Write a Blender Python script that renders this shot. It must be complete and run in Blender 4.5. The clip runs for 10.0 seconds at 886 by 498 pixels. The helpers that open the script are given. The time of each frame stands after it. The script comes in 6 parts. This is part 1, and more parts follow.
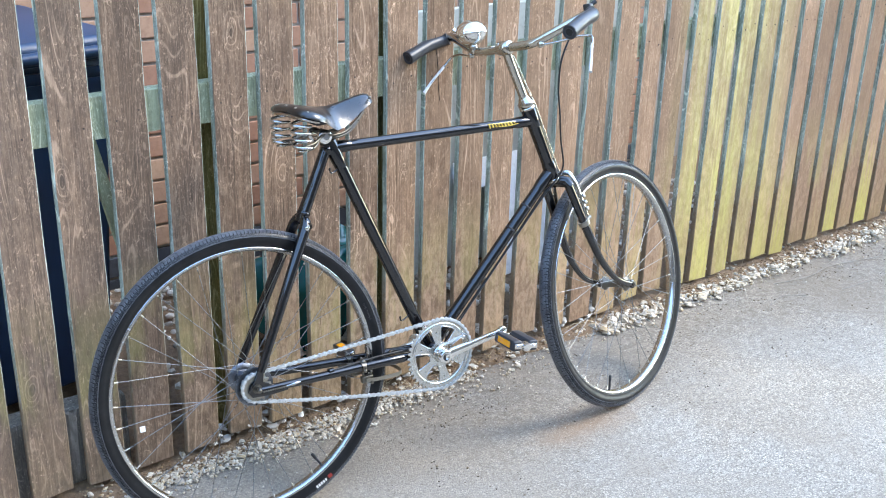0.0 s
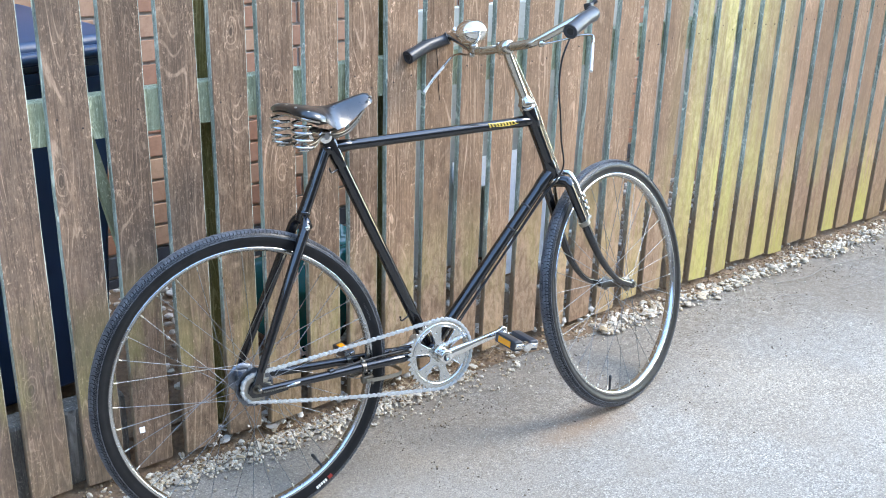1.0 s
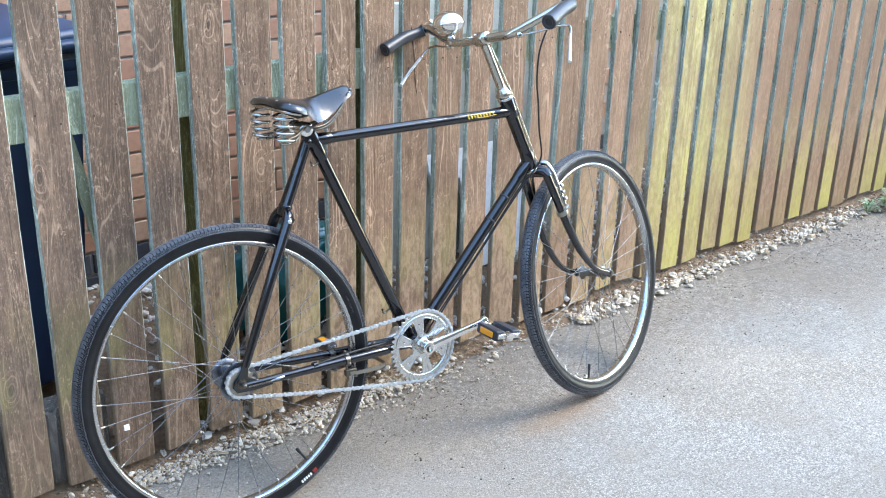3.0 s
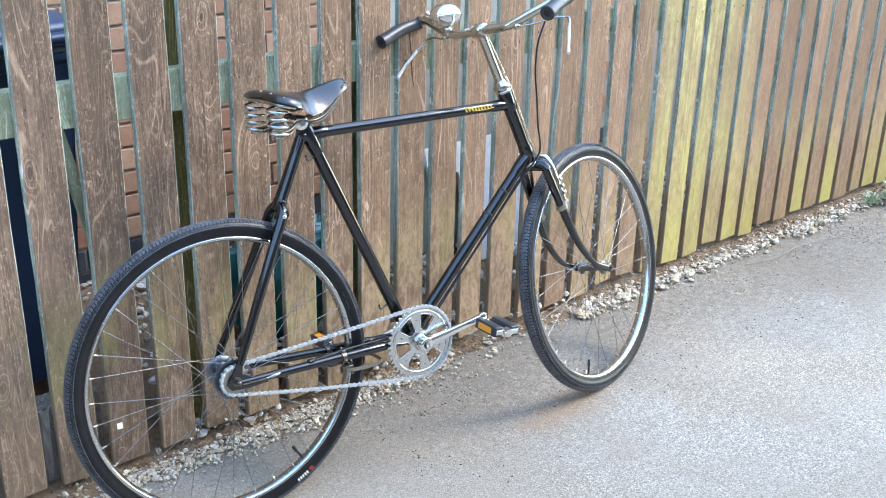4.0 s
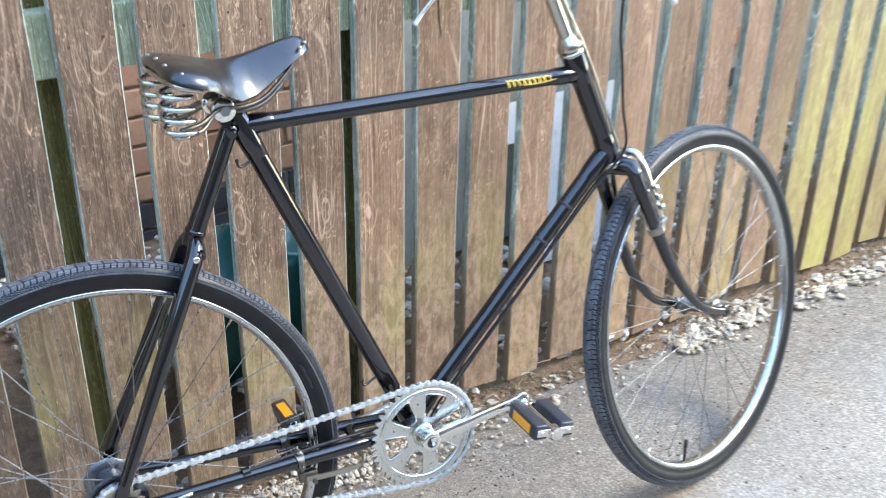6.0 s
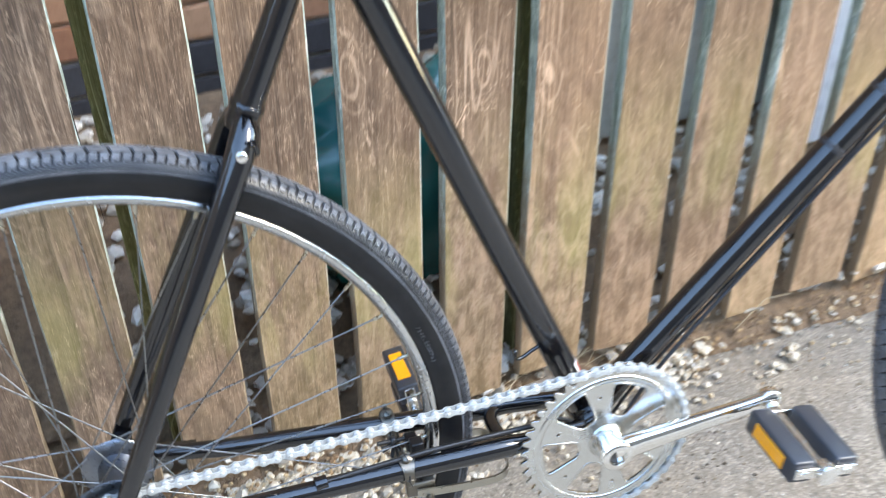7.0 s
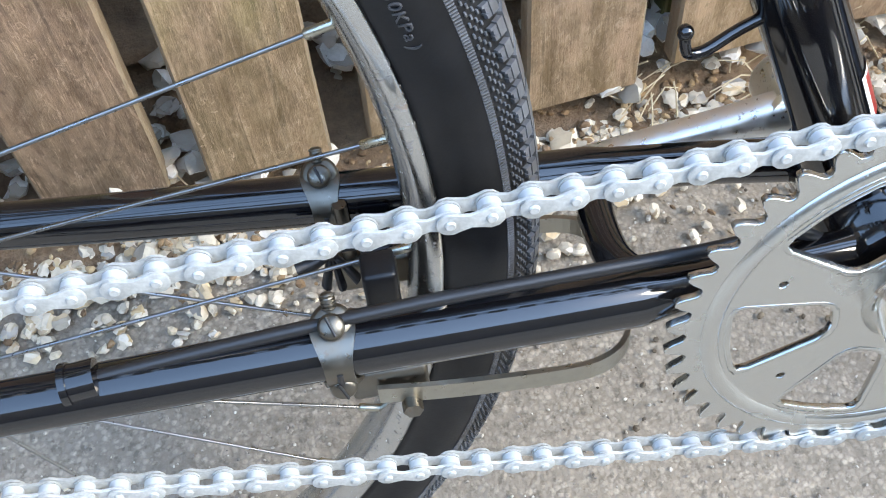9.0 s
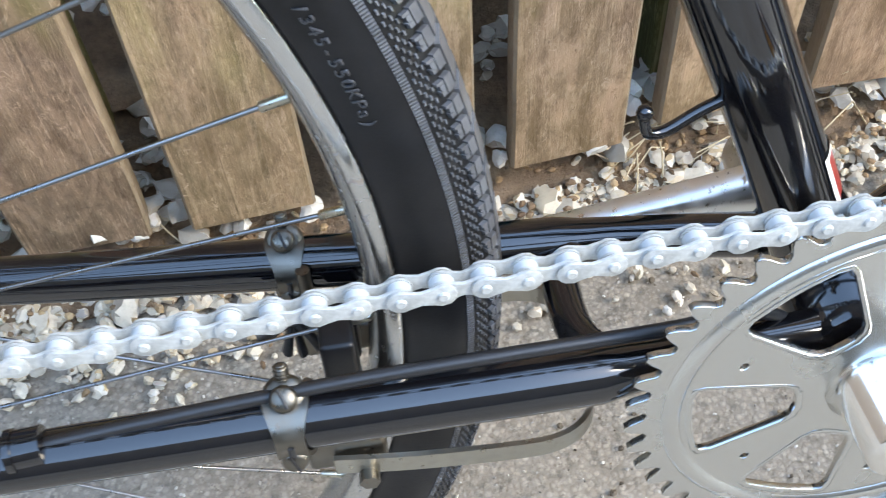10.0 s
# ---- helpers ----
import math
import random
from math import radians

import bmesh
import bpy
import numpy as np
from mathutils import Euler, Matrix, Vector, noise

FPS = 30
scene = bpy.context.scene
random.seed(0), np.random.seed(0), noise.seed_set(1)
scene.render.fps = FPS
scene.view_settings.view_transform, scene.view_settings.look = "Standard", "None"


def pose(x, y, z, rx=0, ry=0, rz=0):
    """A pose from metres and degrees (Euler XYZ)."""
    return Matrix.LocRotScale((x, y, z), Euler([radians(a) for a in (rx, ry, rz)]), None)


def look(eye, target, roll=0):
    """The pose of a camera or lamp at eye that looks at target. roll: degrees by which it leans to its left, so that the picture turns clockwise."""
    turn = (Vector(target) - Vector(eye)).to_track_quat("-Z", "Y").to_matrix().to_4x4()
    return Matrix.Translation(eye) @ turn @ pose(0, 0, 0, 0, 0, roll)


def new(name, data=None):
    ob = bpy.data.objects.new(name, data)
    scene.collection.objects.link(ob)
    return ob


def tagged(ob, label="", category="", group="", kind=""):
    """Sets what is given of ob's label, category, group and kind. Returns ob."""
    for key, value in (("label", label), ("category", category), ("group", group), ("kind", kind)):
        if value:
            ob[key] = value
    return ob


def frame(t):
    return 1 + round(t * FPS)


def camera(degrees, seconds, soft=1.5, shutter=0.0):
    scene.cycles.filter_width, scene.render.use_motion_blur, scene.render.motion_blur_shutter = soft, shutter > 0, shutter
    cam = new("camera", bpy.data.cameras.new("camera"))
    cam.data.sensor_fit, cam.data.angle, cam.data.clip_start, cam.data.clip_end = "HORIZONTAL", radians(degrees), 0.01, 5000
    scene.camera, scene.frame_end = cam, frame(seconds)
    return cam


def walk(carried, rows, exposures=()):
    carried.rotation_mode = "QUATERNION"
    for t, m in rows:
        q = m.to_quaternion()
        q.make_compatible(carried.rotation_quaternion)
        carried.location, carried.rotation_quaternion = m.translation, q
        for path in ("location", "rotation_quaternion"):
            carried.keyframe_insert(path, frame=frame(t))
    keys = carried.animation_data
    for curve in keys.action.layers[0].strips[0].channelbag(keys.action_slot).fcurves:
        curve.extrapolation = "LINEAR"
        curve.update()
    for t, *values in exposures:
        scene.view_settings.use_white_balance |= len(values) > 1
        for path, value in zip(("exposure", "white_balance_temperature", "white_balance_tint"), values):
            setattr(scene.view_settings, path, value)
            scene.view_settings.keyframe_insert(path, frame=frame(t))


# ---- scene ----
# World: x along the fence, y towards it, z up; the camera starts near the origin.
cam = camera(45.94, 10.0, soft=1.0, shutter=0.5)
ROWS = [
    (0.0, -0.0283, -0.0681, 1.5096, -37.026, -21.768, -1.089),
    (0.5, -0.0277, -0.0698, 1.5065, -37.242, -21.560, -1.030),
    (1.0, -0.0310, -0.0580, 1.5076, -37.190, -21.788, -1.139),
    (1.5, -0.0380, -0.0565, 1.5021, -37.261, -21.665, -0.983),
    (2.0, -0.0586, -0.0438, 1.4908, -37.859, -21.646, -0.963),
    (2.5, -0.0778, -0.0358, 1.5002, -39.263, -21.744, -1.293),
    (4.0, -0.0507, -0.0131, 1.4900, -39.617, -22.328, -0.933),
    (4.5, 0.0482, 0.0518, 1.4752, -39.407, -23.143, -0.975),
    (5.0, 0.2574, 0.1904, 1.4575, -36.818, -24.011, -0.761),
    (6.5, 0.8133, 0.8653, 1.2719, -28.351, -31.860, -0.169),
    (7.0, 0.9451, 1.1317, 1.1266, -21.920, -37.466, 0.704),
    (7.5, 1.0635, 1.3315, 0.9766, -18.669, -45.700, 1.858),
    (8.0, 1.1147, 1.4613, 0.8030, -14.705, -52.825, 3.527),
    (8.5, 1.1560, 1.5889, 0.6770, -13.589, -55.837, 3.574),
    (9.0, 1.1698, 1.5996, 0.6508, -14.273, -56.183, 3.510),
    (9.5, 1.1722, 1.6012, 0.6632, -13.726, -54.357, 3.630),
    (10.0, 1.1874, 1.6070, 0.6532, -13.033, -53.903, 2.812),
]
walk(cam, [(t, pose(x, y, z, 90 + pitch, roll, yaw)) for t, x, y, z, yaw, pitch, roll in ROWS],
     exposures=[(0.0, 2.07, 7150, 7), (5.2, 2.07, 7150, 7), (7.2, 2.43, 7700, 7), (8.5, 2.24, 7650, 7), (10.0, 2.24, 7800, 7)])

# ---- light: bright open shade under a hazy sky ----
SUN_EL, SUN_AZ = 40.0, -30.0      # degrees; azimuth counted from +x towards +y, where the light comes from
world = bpy.data.worlds.new("sky")
scene.world = world
world.use_nodes = True
wn = world.node_tree.nodes
sky = wn.new("ShaderNodeTexSky")
sky.sky_type, sky.sun_disc = "NISHITA", False
sky.sun_elevation, sky.sun_rotation = radians(SUN_EL), radians(90 - SUN_AZ)
sky.air_density, sky.dust_density, sky.ozone_density = 1.0, 0.3, 2.0
wn["Background"].inputs["Strength"].default_value = 0.30
haze = wn.new("ShaderNodeMix")                    # even, pale blue haze over the whole sky
haze.data_type, haze.blend_type = "RGBA", "ADD"
haze.inputs[0].default_value = 1.0
haze.inputs[7].default_value = (0.20, 0.40, 0.85, 1)
world.node_tree.links.new(sky.outputs[0], haze.inputs[6])
world.node_tree.links.new(haze.outputs[2], wn["Background"].inputs["Color"])
sun = new("sun", bpy.data.lights.new("sun", "SUN"))
sun.data.energy, sun.data.angle, sun.data.color = 0.85, radians(22), (1.0, 0.95, 0.87)
sd = Vector((math.cos(radians(SUN_EL)) * math.cos(radians(SUN_AZ)), math.cos(radians(SUN_EL)) * math.sin(radians(SUN_AZ)), math.sin(radians(SUN_EL))))
sun.matrix_world = look(sd * 20, (0, 0, 0))

# ---- materials ----
def mat(name, color=(0.5, 0.5, 0.5), rough=0.5, metal=0.0, **more):
    m = bpy.data.materials.new(name)
    m.use_nodes = True
    b = m.node_tree.nodes["Principled BSDF"]
    b.inputs["Base Color"].default_value = (*color, 1)
    b.inputs["Roughness"].default_value = rough
    b.inputs["Metallic"].default_value = metal
    for k, v in more.items():
        b.inputs[k.replace("_", " ")].default_value = v
    return m


class Nodes:
    """Short hand for wiring one material."""
    def __init__(self, m):
        self.m, self.t = m, m.node_tree
        self.b = self.t.nodes["Principled BSDF"]

    def n(self, kind, **props):
        node = self.t.nodes.new("ShaderNode" + kind)
        for k, v in props.items():
            if k in ("operation", "blend_type", "data_type", "feature", "noise_dimensions", "wave_type", "bands_direction", "distance", "clamp_factor"):
                if k == "operation":
                    node.operation = v
                elif k == "blend_type":
                    node.blend_type = v
                elif k == "data_type":
                    node.data_type = v
                elif k == "feature":
                    node.feature = v
                elif k == "bands_direction":
                    node.bands_direction = v
            else:
                node.inputs[k].default_value = v
        return node

    def link(self, a, b):
        self.t.links.new(a, b)

    def coords(self, kind="Object", scale=(1, 1, 1), rot=(0, 0, 0), shift=None):
        if kind == "World":
            src = self.n("NewGeometry").outputs["Position"]
        else:
            src = self.n("TexCoord").outputs[kind]
        mp = self.n("Mapping", Scale=scale, Rotation=rot)
        self.link(src, mp.inputs["Vector"])
        if shift is not None:
            self.link(shift, mp.inputs["Location"])
        return mp.outputs[0]

    def noise(self, vec, scale, detail=4.0, rough=0.55, distort=0.0):
        nd = self.n("TexNoise", Scale=scale, Detail=detail, Roughness=rough, Distortion=distort)
        self.link(vec, nd.inputs["Vector"])
        return nd.outputs["Fac"]

    def ramp(self, fac, stops):
        r = self.n("ValToRGB")
        e = r.color_ramp.elements
        while len(e) < len(stops):
            e.new(0.5)
        for el, (p, c) in zip(e, stops):
            el.position = p
            el.color = (c, c, c, 1) if isinstance(c, (int, float)) else (*c, 1)
        self.link(fac, r.inputs[0])
        return r.outputs[0]

    def mix(self, fac, a, b, kind="MIX"):
        mx = self.n("Mix", data_type="RGBA", blend_type=kind)
        for sock, v in ((mx.inputs[0], fac), (mx.inputs[6], a), (mx.inputs[7], b)):
            if isinstance(v, bpy.types.NodeSocket):
                self.link(v, sock)
            else:
                sock.default_value = (*v, 1) if isinstance(v, tuple) else v
        return mx.outputs[2]

    def math(self, op, a, b=0.0, c=0.0):
        mt = self.n("Math", operation=op)
        for i, v in enumerate((a, b, c)):
            if isinstance(v, bpy.types.NodeSocket):
                self.link(v, mt.inputs[i])
            else:
                mt.inputs[i].default_value = v
        return mt.outputs[0]

    def bump(self, height, strength=0.3, dist=0.001):
        bp = self.n("Bump", Strength=strength, Distance=dist)
        self.link(height, bp.inputs["Height"])
        if self.b.inputs["Normal"].is_linked:
            self.link(self.b.inputs["Normal"].links[0].from_socket, bp.inputs["Normal"])
        self.link(bp.outputs[0], self.b.inputs["Normal"])

    def set(self, name, sock):
        self.link(sock, self.b.inputs[name])


def metal_mat(name, color, rough, spots=0.0, spot_color=(0.12, 0.08, 0.05)):
    m = mat(name, color, rough, 1.0)
    w = Nodes(m)
    v = w.coords("Object")
    fine = w.noise(v, 180, 4)
    w.set("Roughness", w.ramp(fine, [(0.3, rough * 0.7), (0.75, min(1, rough * 1.6))]))
    if spots:
        dirt = w.noise(v, 260, 3, 0.7)
        wide = w.noise(v, 22, 3)
        fac = w.math("MULTIPLY", w.ramp(dirt, [(0.60, 0.0), (0.68, 1.0)]), w.ramp(wide, [(0.42, 0.0), (0.6, 1.0)]))
        fac = w.math("MULTIPLY", fac, spots)
        w.set("Base Color", w.mix(fac, color, spot_color))
        w.set("Metallic", w.math("SUBTRACT", 1.0, fac))
    return m


M = {}
M["paint"] = mat("black_enamel", (0.004, 0.004, 0.005), 0.06, 0.0, Coat_Weight=0.2, Coat_Roughness=0.04)
w = Nodes(M["paint"])
v = w.coords("Object")
chip = w.math("MULTIPLY", w.ramp(w.noise(v, 140, 5, 0.7), [(0.70, 0.0), (0.73, 1.0)]), w.ramp(w.noise(v, 9, 2), [(0.5, 0.0), (0.62, 1.0)]))
w.set("Base Color", w.mix(chip, (0.004, 0.004, 0.005), (0.10, 0.085, 0.07)))
w.b.inputs["Specular IOR Level"].default_value = 0.70
w.set("Roughness", w.ramp(w.noise(v, 35, 6, 0.7), [(0.3, 0.05), (0.8, 0.15)]))
w.bump(w.noise(v, 45, 4), 0.05, 0.0005)
M["chrome"] = metal_mat("chrome", (0.78, 0.77, 0.74), 0.10, 0.5)
M["old_chrome"] = metal_mat("worn_nickel", (0.52, 0.49, 0.435), 0.17, 0.6)
M["rim"] = metal_mat("rim_chrome", (0.52, 0.525, 0.52), 0.19, 0.8)
M["alloy"] = mat("satin_alloy", (0.60, 0.61, 0.595), 0.24, 1.0)
w = Nodes(M["alloy"])
w.set("Roughness", w.ramp(w.noise(w.coords("Object"), 30, 4), [(0.3, 0.17), (0.7, 0.30)]))
w.bump(w.noise(w.coords("Object"), 28, 5, 0.6), 0.10, 0.0012)
w.bump(w.noise(w.coords("Object"), 600, 2), 0.06, 0.0003)
M["chain"] = mat("zinc_chain", (0.66, 0.67, 0.68), 0.36, 0.35)
w = Nodes(M["chain"])
v = w.coords("Object")
w.set("Base Color", w.mix(w.ramp(w.noise(v, 500, 3), [(0.35, 0.0), (0.75, 1.0)]), (0.52, 0.535, 0.52), (0.37, 0.38, 0.37)))
M["spoke"] = metal_mat("spoke_steel", (0.27, 0.27, 0.265), 0.30, 0.4)
M["hub"] = metal_mat("grimy_hub", (0.19, 0.205, 0.23), 0.32, 1.0, (0.05, 0.045, 0.04))
M["roller"] = mat("chain_roller", (0.52, 0.555, 0.57), 0.32, 0.25)
M["dull_steel"] = metal_mat("dull_steel", (0.17, 0.155, 0.13), 0.36, 0.9)
M["brass"] = metal_mat("nipple", (0.52, 0.49, 0.40), 0.28)
M["rubber"] = mat("tyre_rubber", (0.022, 0.022, 0.024), 0.55, 0.0)
w = Nodes(M["rubber"])
v = w.coords("Object")
dust = w.noise(v, 30, 5, 0.7)
w.set("Base Color", w.mix(w.ramp(dust, [(0.4, 0.0), (0.8, 1.0)]), (0.005, 0.005, 0.0056), (0.014, 0.014, 0.015)))
w.set("Roughness", w.ramp(w.noise(v, 90, 4), [(0.3, 0.30), (0.7, 0.46)]))
w.bump(w.noise(v, 900, 2), 0.12, 0.0004)
w.b.inputs["Specular IOR Level"].default_value = 0.33
M["tread"] = mat("dusty_tread", (0.04, 0.04, 0.042), 0.33)
w = Nodes(M["tread"])
v = w.coords("Object")
w.set("Base Color", w.mix(w.ramp(w.noise(v, 45, 5, 0.7), [(0.35, 0.0), (0.7, 1.0)]), (0.055, 0.058, 0.064), (0.140, 0.146, 0.156)))
M["split"] = mat("open_split", (0.018, 0.012, 0.009), 0.9)
M["nail"] = mat("rusty_nail", (0.05, 0.032, 0.022), 0.7)
M["grip"] = mat("grip_rubber", (0.030, 0.032, 0.037), 0.36)
M["leather"] = mat("black_leather", (0.004, 0.004, 0.005), 0.2, 0.0, Coat_Weight=0.75, Coat_Roughness=0.20)
w = Nodes(M["leather"])
v = w.coords("Object")
w.set("Roughness", w.ramp(w.noise(v, 40, 6, 0.7), [(0.3, 0.24), (0.75, 0.44)]))
w.bump(w.noise(v, 420, 4), 0.12, 0.0005)
M["freckled"] = metal_mat("freckled_chrome", (0.82, 0.82, 0.80), 0.33, 1.0, (0.10, 0.06, 0.035))
M["bridle"] = metal_mat("tarnished_steel", (0.36, 0.34, 0.29), 0.36, 0.7)
M["band"] = mat("dull_black_band", (0.02, 0.02, 0.022), 0.55)
M["black_plastic"] = mat("black_plastic", (0.015, 0.015, 0.016), 0.4)
M["amber"] = mat("amber_reflector", (0.85, 0.33, 0.01), 0.25, 0.0, Coat_Weight=0.5)
w = Nodes(M["amber"])
w.bump(w.noise(w.coords("Object"), 700, 1), 0.5, 0.001)
M["gold"] = mat("gold_transfer", (0.72, 0.50, 0.08), 0.35, 0.3)
M["pale_line"] = mat("pale_transfer", (0.45, 0.40, 0.26), 0.4)
M["red"] = mat("red_transfer", (0.26, 0.025, 0.018), 0.35)
M["white"] = mat("white_transfer", (0.75, 0.74, 0.70), 0.45)
M["lever_white"] = mat("white_sleeve", (0.62, 0.62, 0.60), 0.4)
M["cable"] = mat("cable_casing", (0.014, 0.014, 0.015), 0.38)


def wood_mat(name, dark, mid, light, moss=1.0, variety=True):
    """Weathered, once stained softwood; grain runs along z, algae by places on the fence."""
    m = mat(name, mid, 0.8)
    w = Nodes(m)
    info = w.n("ObjectInfo")
    off = w.n("CombineXYZ")
    w.link(w.math("MULTIPLY", info.outputs["Random"], 37.0), off.inputs[0])
    w.link(w.math("MULTIPLY", info.outputs["Random"], 91.0), off.inputs[2])
    pos = w.n("TexCoord").outputs["Object"]
    add = w.n("VectorMath", operation="ADD")
    w.link(pos, add.inputs[0])
    w.link(off.outputs[0], add.inputs[1])

    def mapped(sx, sy, sz):
        mp = w.n("Mapping", Scale=(sx, sy, sz))
        w.link(add.outputs[0], mp.inputs["Vector"])
        return mp.outputs[0]
    # annual rings: contour lines of a long, smooth height field
    field = w.noise(mapped(8.0, 8.0, 1.05), 1.0, 2.0, 0.42, 0.5)
    ring = w.math("SINE", w.math("MULTIPLY", field, 150.0))
    ring = w.ramp(w.math("MULTIPLY_ADD", ring, 0.5, 0.5), [(0.0, 0.0), (0.90, 0.06), (0.985, 1.0)])
    some = w.noise(mapped(14, 14, 3.0), 1.0, 3.0, 0.6)
    ring = w.math("MULTIPLY", ring, w.ramp(some, [(0.46, 0.0), (0.66, 1.0)]))
    fibre = w.noise(mapped(420, 420, 9), 1.0, 6.0, 0.75)
    fleck = w.noise(mapped(340, 340, 52), 1.0, 4.0, 0.7)
    fleck = w.math("MULTIPLY_ADD", w.noise(mapped(20, 20, 6), 1.0, 3.0, 0.6), 0.22, w.math("ADD", fleck, -0.11))
    blot = w.noise(mapped(9, 9, 3.0), 1.0, 6.0, 0.65)
    patchy = w.noise(mapped(38, 38, 20), 1.0, 5.0, 0.7)
    mottle = w.noise(mapped(62, 62, 30), 1.0, 6.0, 0.72, 0.6)
    mottle2 = w.noise(mapped(42, 42, 17), 1.0, 4.0, 0.55, 0.9)
    pits = w.ramp(w.noise(mapped(150, 150, 60), 1.0, 4.0, 0.7), [(0.30, 1.0), (0.37, 0.0)])
    streaky = w.ramp(w.noise(mapped(34, 34, 0.8), 1.0, 4.0, 0.6), [(0.36, 1.0), (0.54, 0.0)])
    crack = w.ramp(w.noise(mapped(120, 120, 2.2), 1.0, 3.0, 0.5), [(0.345, 1.0), (0.375, 0.0)])
    # knots
    vor = w.n("TexVoronoi", Scale=1.0, Randomness=1.0)
    bend = w.n("VectorMath", operation="MULTIPLY_ADD")
    wob = w.n("TexNoise", Scale=1.0, Detail=3.0)
    w.link(mapped(16, 16, 9), wob.inputs["Vector"])
    w.link(wob.outputs["Color"], bend.inputs[0])
    bend.inputs[1].default_value = (0.28, 0.0, 0.28)
    w.link(mapped(11, 0.3, 4.6), bend.inputs[2])
    w.link(bend.outputs[0], vor.inputs["Vector"])
    sep_ = w.n("SeparateColor")
    w.link(vor.outputs["Color"], sep_.inputs[0])
    has = w.ramp(sep_.outputs[0], [(0.55, 0.0), (0.58, 1.0)])
    knot = w.math("MULTIPLY", has, w.ramp(vor.outputs["Distance"], [(0.0, 1.0), (0.07, 0.8), (0.12, 0.0)]))
    halo = w.math("SINE", w.math("MULTIPLY", vor.outputs["Distance"], 90.0))
    halo = w.math("MULTIPLY", w.ramp(halo, [(0.5, 0.0), (1.0, 1.0)]), w.ramp(vor.outputs["Distance"], [(0.08, 1.0), (0.30, 0.0)]))
    halo = w.math("MULTIPLY", halo, has)
    pale = tuple(min(1, c * 1.55 + 0.05) for c in light)
    col = w.mix(w.ramp(blot, [(0.40, 0.0), (0.66, 1.0)]), dark, mid)
    col = w.mix(w.math("MULTIPLY", w.ramp(fibre, [(0.38, 0.0), (0.72, 1.0)]), 0.60), col, light)
    col = w.mix(w.math("MULTIPLY", w.ramp(patchy, [(0.50, 0.0), (0.72, 1.0)]), 0.40), col, light)
    grain = w.ramp(w.noise(mapped(210, 210, 1.6), 1.0, 4.0, 0.6), [(0.36, 1.0), (0.52, 0.0)])
    col = w.mix(w.math("MULTIPLY", grain, 0.40), col, tuple(c * 0.62 for c in dark))
    col = w.mix(w.math("MULTIPLY", ring, 0.66), col, pale)
    col = w.mix(w.math("MULTIPLY", halo, w.math("MULTIPLY", some, 1.35)), col, pale)
    col = w.mix(w.math("MULTIPLY", w.ramp(fleck, [(0.60, 0.0), (0.68, 1.0)]), 0.30), col, pale)
    speck = w.noise(mapped(150, 150, 85), 1.0, 5.0, 0.75)
    col = w.mix(w.math("MULTIPLY", w.ramp(speck, [(0.56, 0.0), (0.70, 1.0)]), 0.38), col, pale)
    col = w.mix(w.math("MULTIPLY", w.ramp(speck, [(0.32, 1.0), (0.44, 0.0)]), 0.50), col, tuple(c * 0.7 for c in dark))
    torn = w.noise(mapped(64, 64, 36), 1.0, 6.0, 0.8, 1.6)
    torn = w.math("MULTIPLY", w.ramp(torn, [(0.585, 0.0), (0.635, 1.0)]), w.ramp(w.noise(mapped(9, 9, 5), 1.0, 3.0, 0.6), [(0.42, 0.0), (0.60, 1.0)]))
    col = w.mix(w.math("MULTIPLY", torn, 0.78), col, tuple(min(1, c * 1.25) for c in pale))
    # raised, bleached lips along the checks
    lip = w.ramp(w.noise(mapped(46, 46, 8.0), 1.0, 5.0, 0.62, 1.1), [(0.482, 0.0), (0.496, 1.0), (0.510, 0.0)])
    lip = w.math("MULTIPLY", lip, w.ramp(w.noise(mapped(12, 12, 7), 1.0, 3.0, 0.6), [(0.46, 0.0), (0.60, 1.0)]))
    lip = w.math("MULTIPLY", lip, w.ramp(speck, [(0.38, 0.2), (0.56, 1.0)]))
    col = w.mix(w.math("MULTIPLY", lip, 0.72), col, tuple(min(1, c * 1.15) for c in pale))
    # dark weather stains
    col = w.mix(w.math("MULTIPLY", w.ramp(w.noise(mapped(24, 24, 8), 1.0, 5.0, 0.6, 0.8), [(0.54, 0.0), (0.66, 1.0)]), 0.42), col, tuple(c * 0.9 for c in dark))
    col = w.mix(w.math("MULTIPLY", knot, 0.8), col, tuple(c * 0.4 for c in dark))
    col = w.mix(w.math("MULTIPLY", crack, 0.55), col, tuple(c * 0.45 for c in dark))
    if moss:
        g = w.n("NewGeometry").outputs["Position"]
        sep = w.n("SeparateXYZ")
        w.link(g, sep.inputs[0])
        x, z = sep.outputs[0], sep.outputs[2]
        def between(sock, lo, hi, v0=0.0, v1=1.0):
            mr = w.n("MapRange")
            w.link(sock, mr.inputs[0])
            for i, val in ((1, lo), (2, hi), (3, v0), (4, v1)):
                mr.inputs[i].default_value = val
            return mr.outputs[0]
        wmap = w.n("Mapping", Scale=(14, 14, 3.0))
        w.link(g, wmap.inputs["Vector"])
        patch = w.noise(wmap.outputs[0], 1.0, 5.0, 0.65)
        rnd = w.math("MULTIPLY", info.outputs["Random"], 0.22)
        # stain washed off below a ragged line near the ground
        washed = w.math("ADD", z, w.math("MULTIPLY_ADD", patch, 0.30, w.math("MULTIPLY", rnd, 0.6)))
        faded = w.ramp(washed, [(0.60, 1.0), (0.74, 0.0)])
        far_ = w.n("MapRange")
        w.link(x, far_.inputs[0])
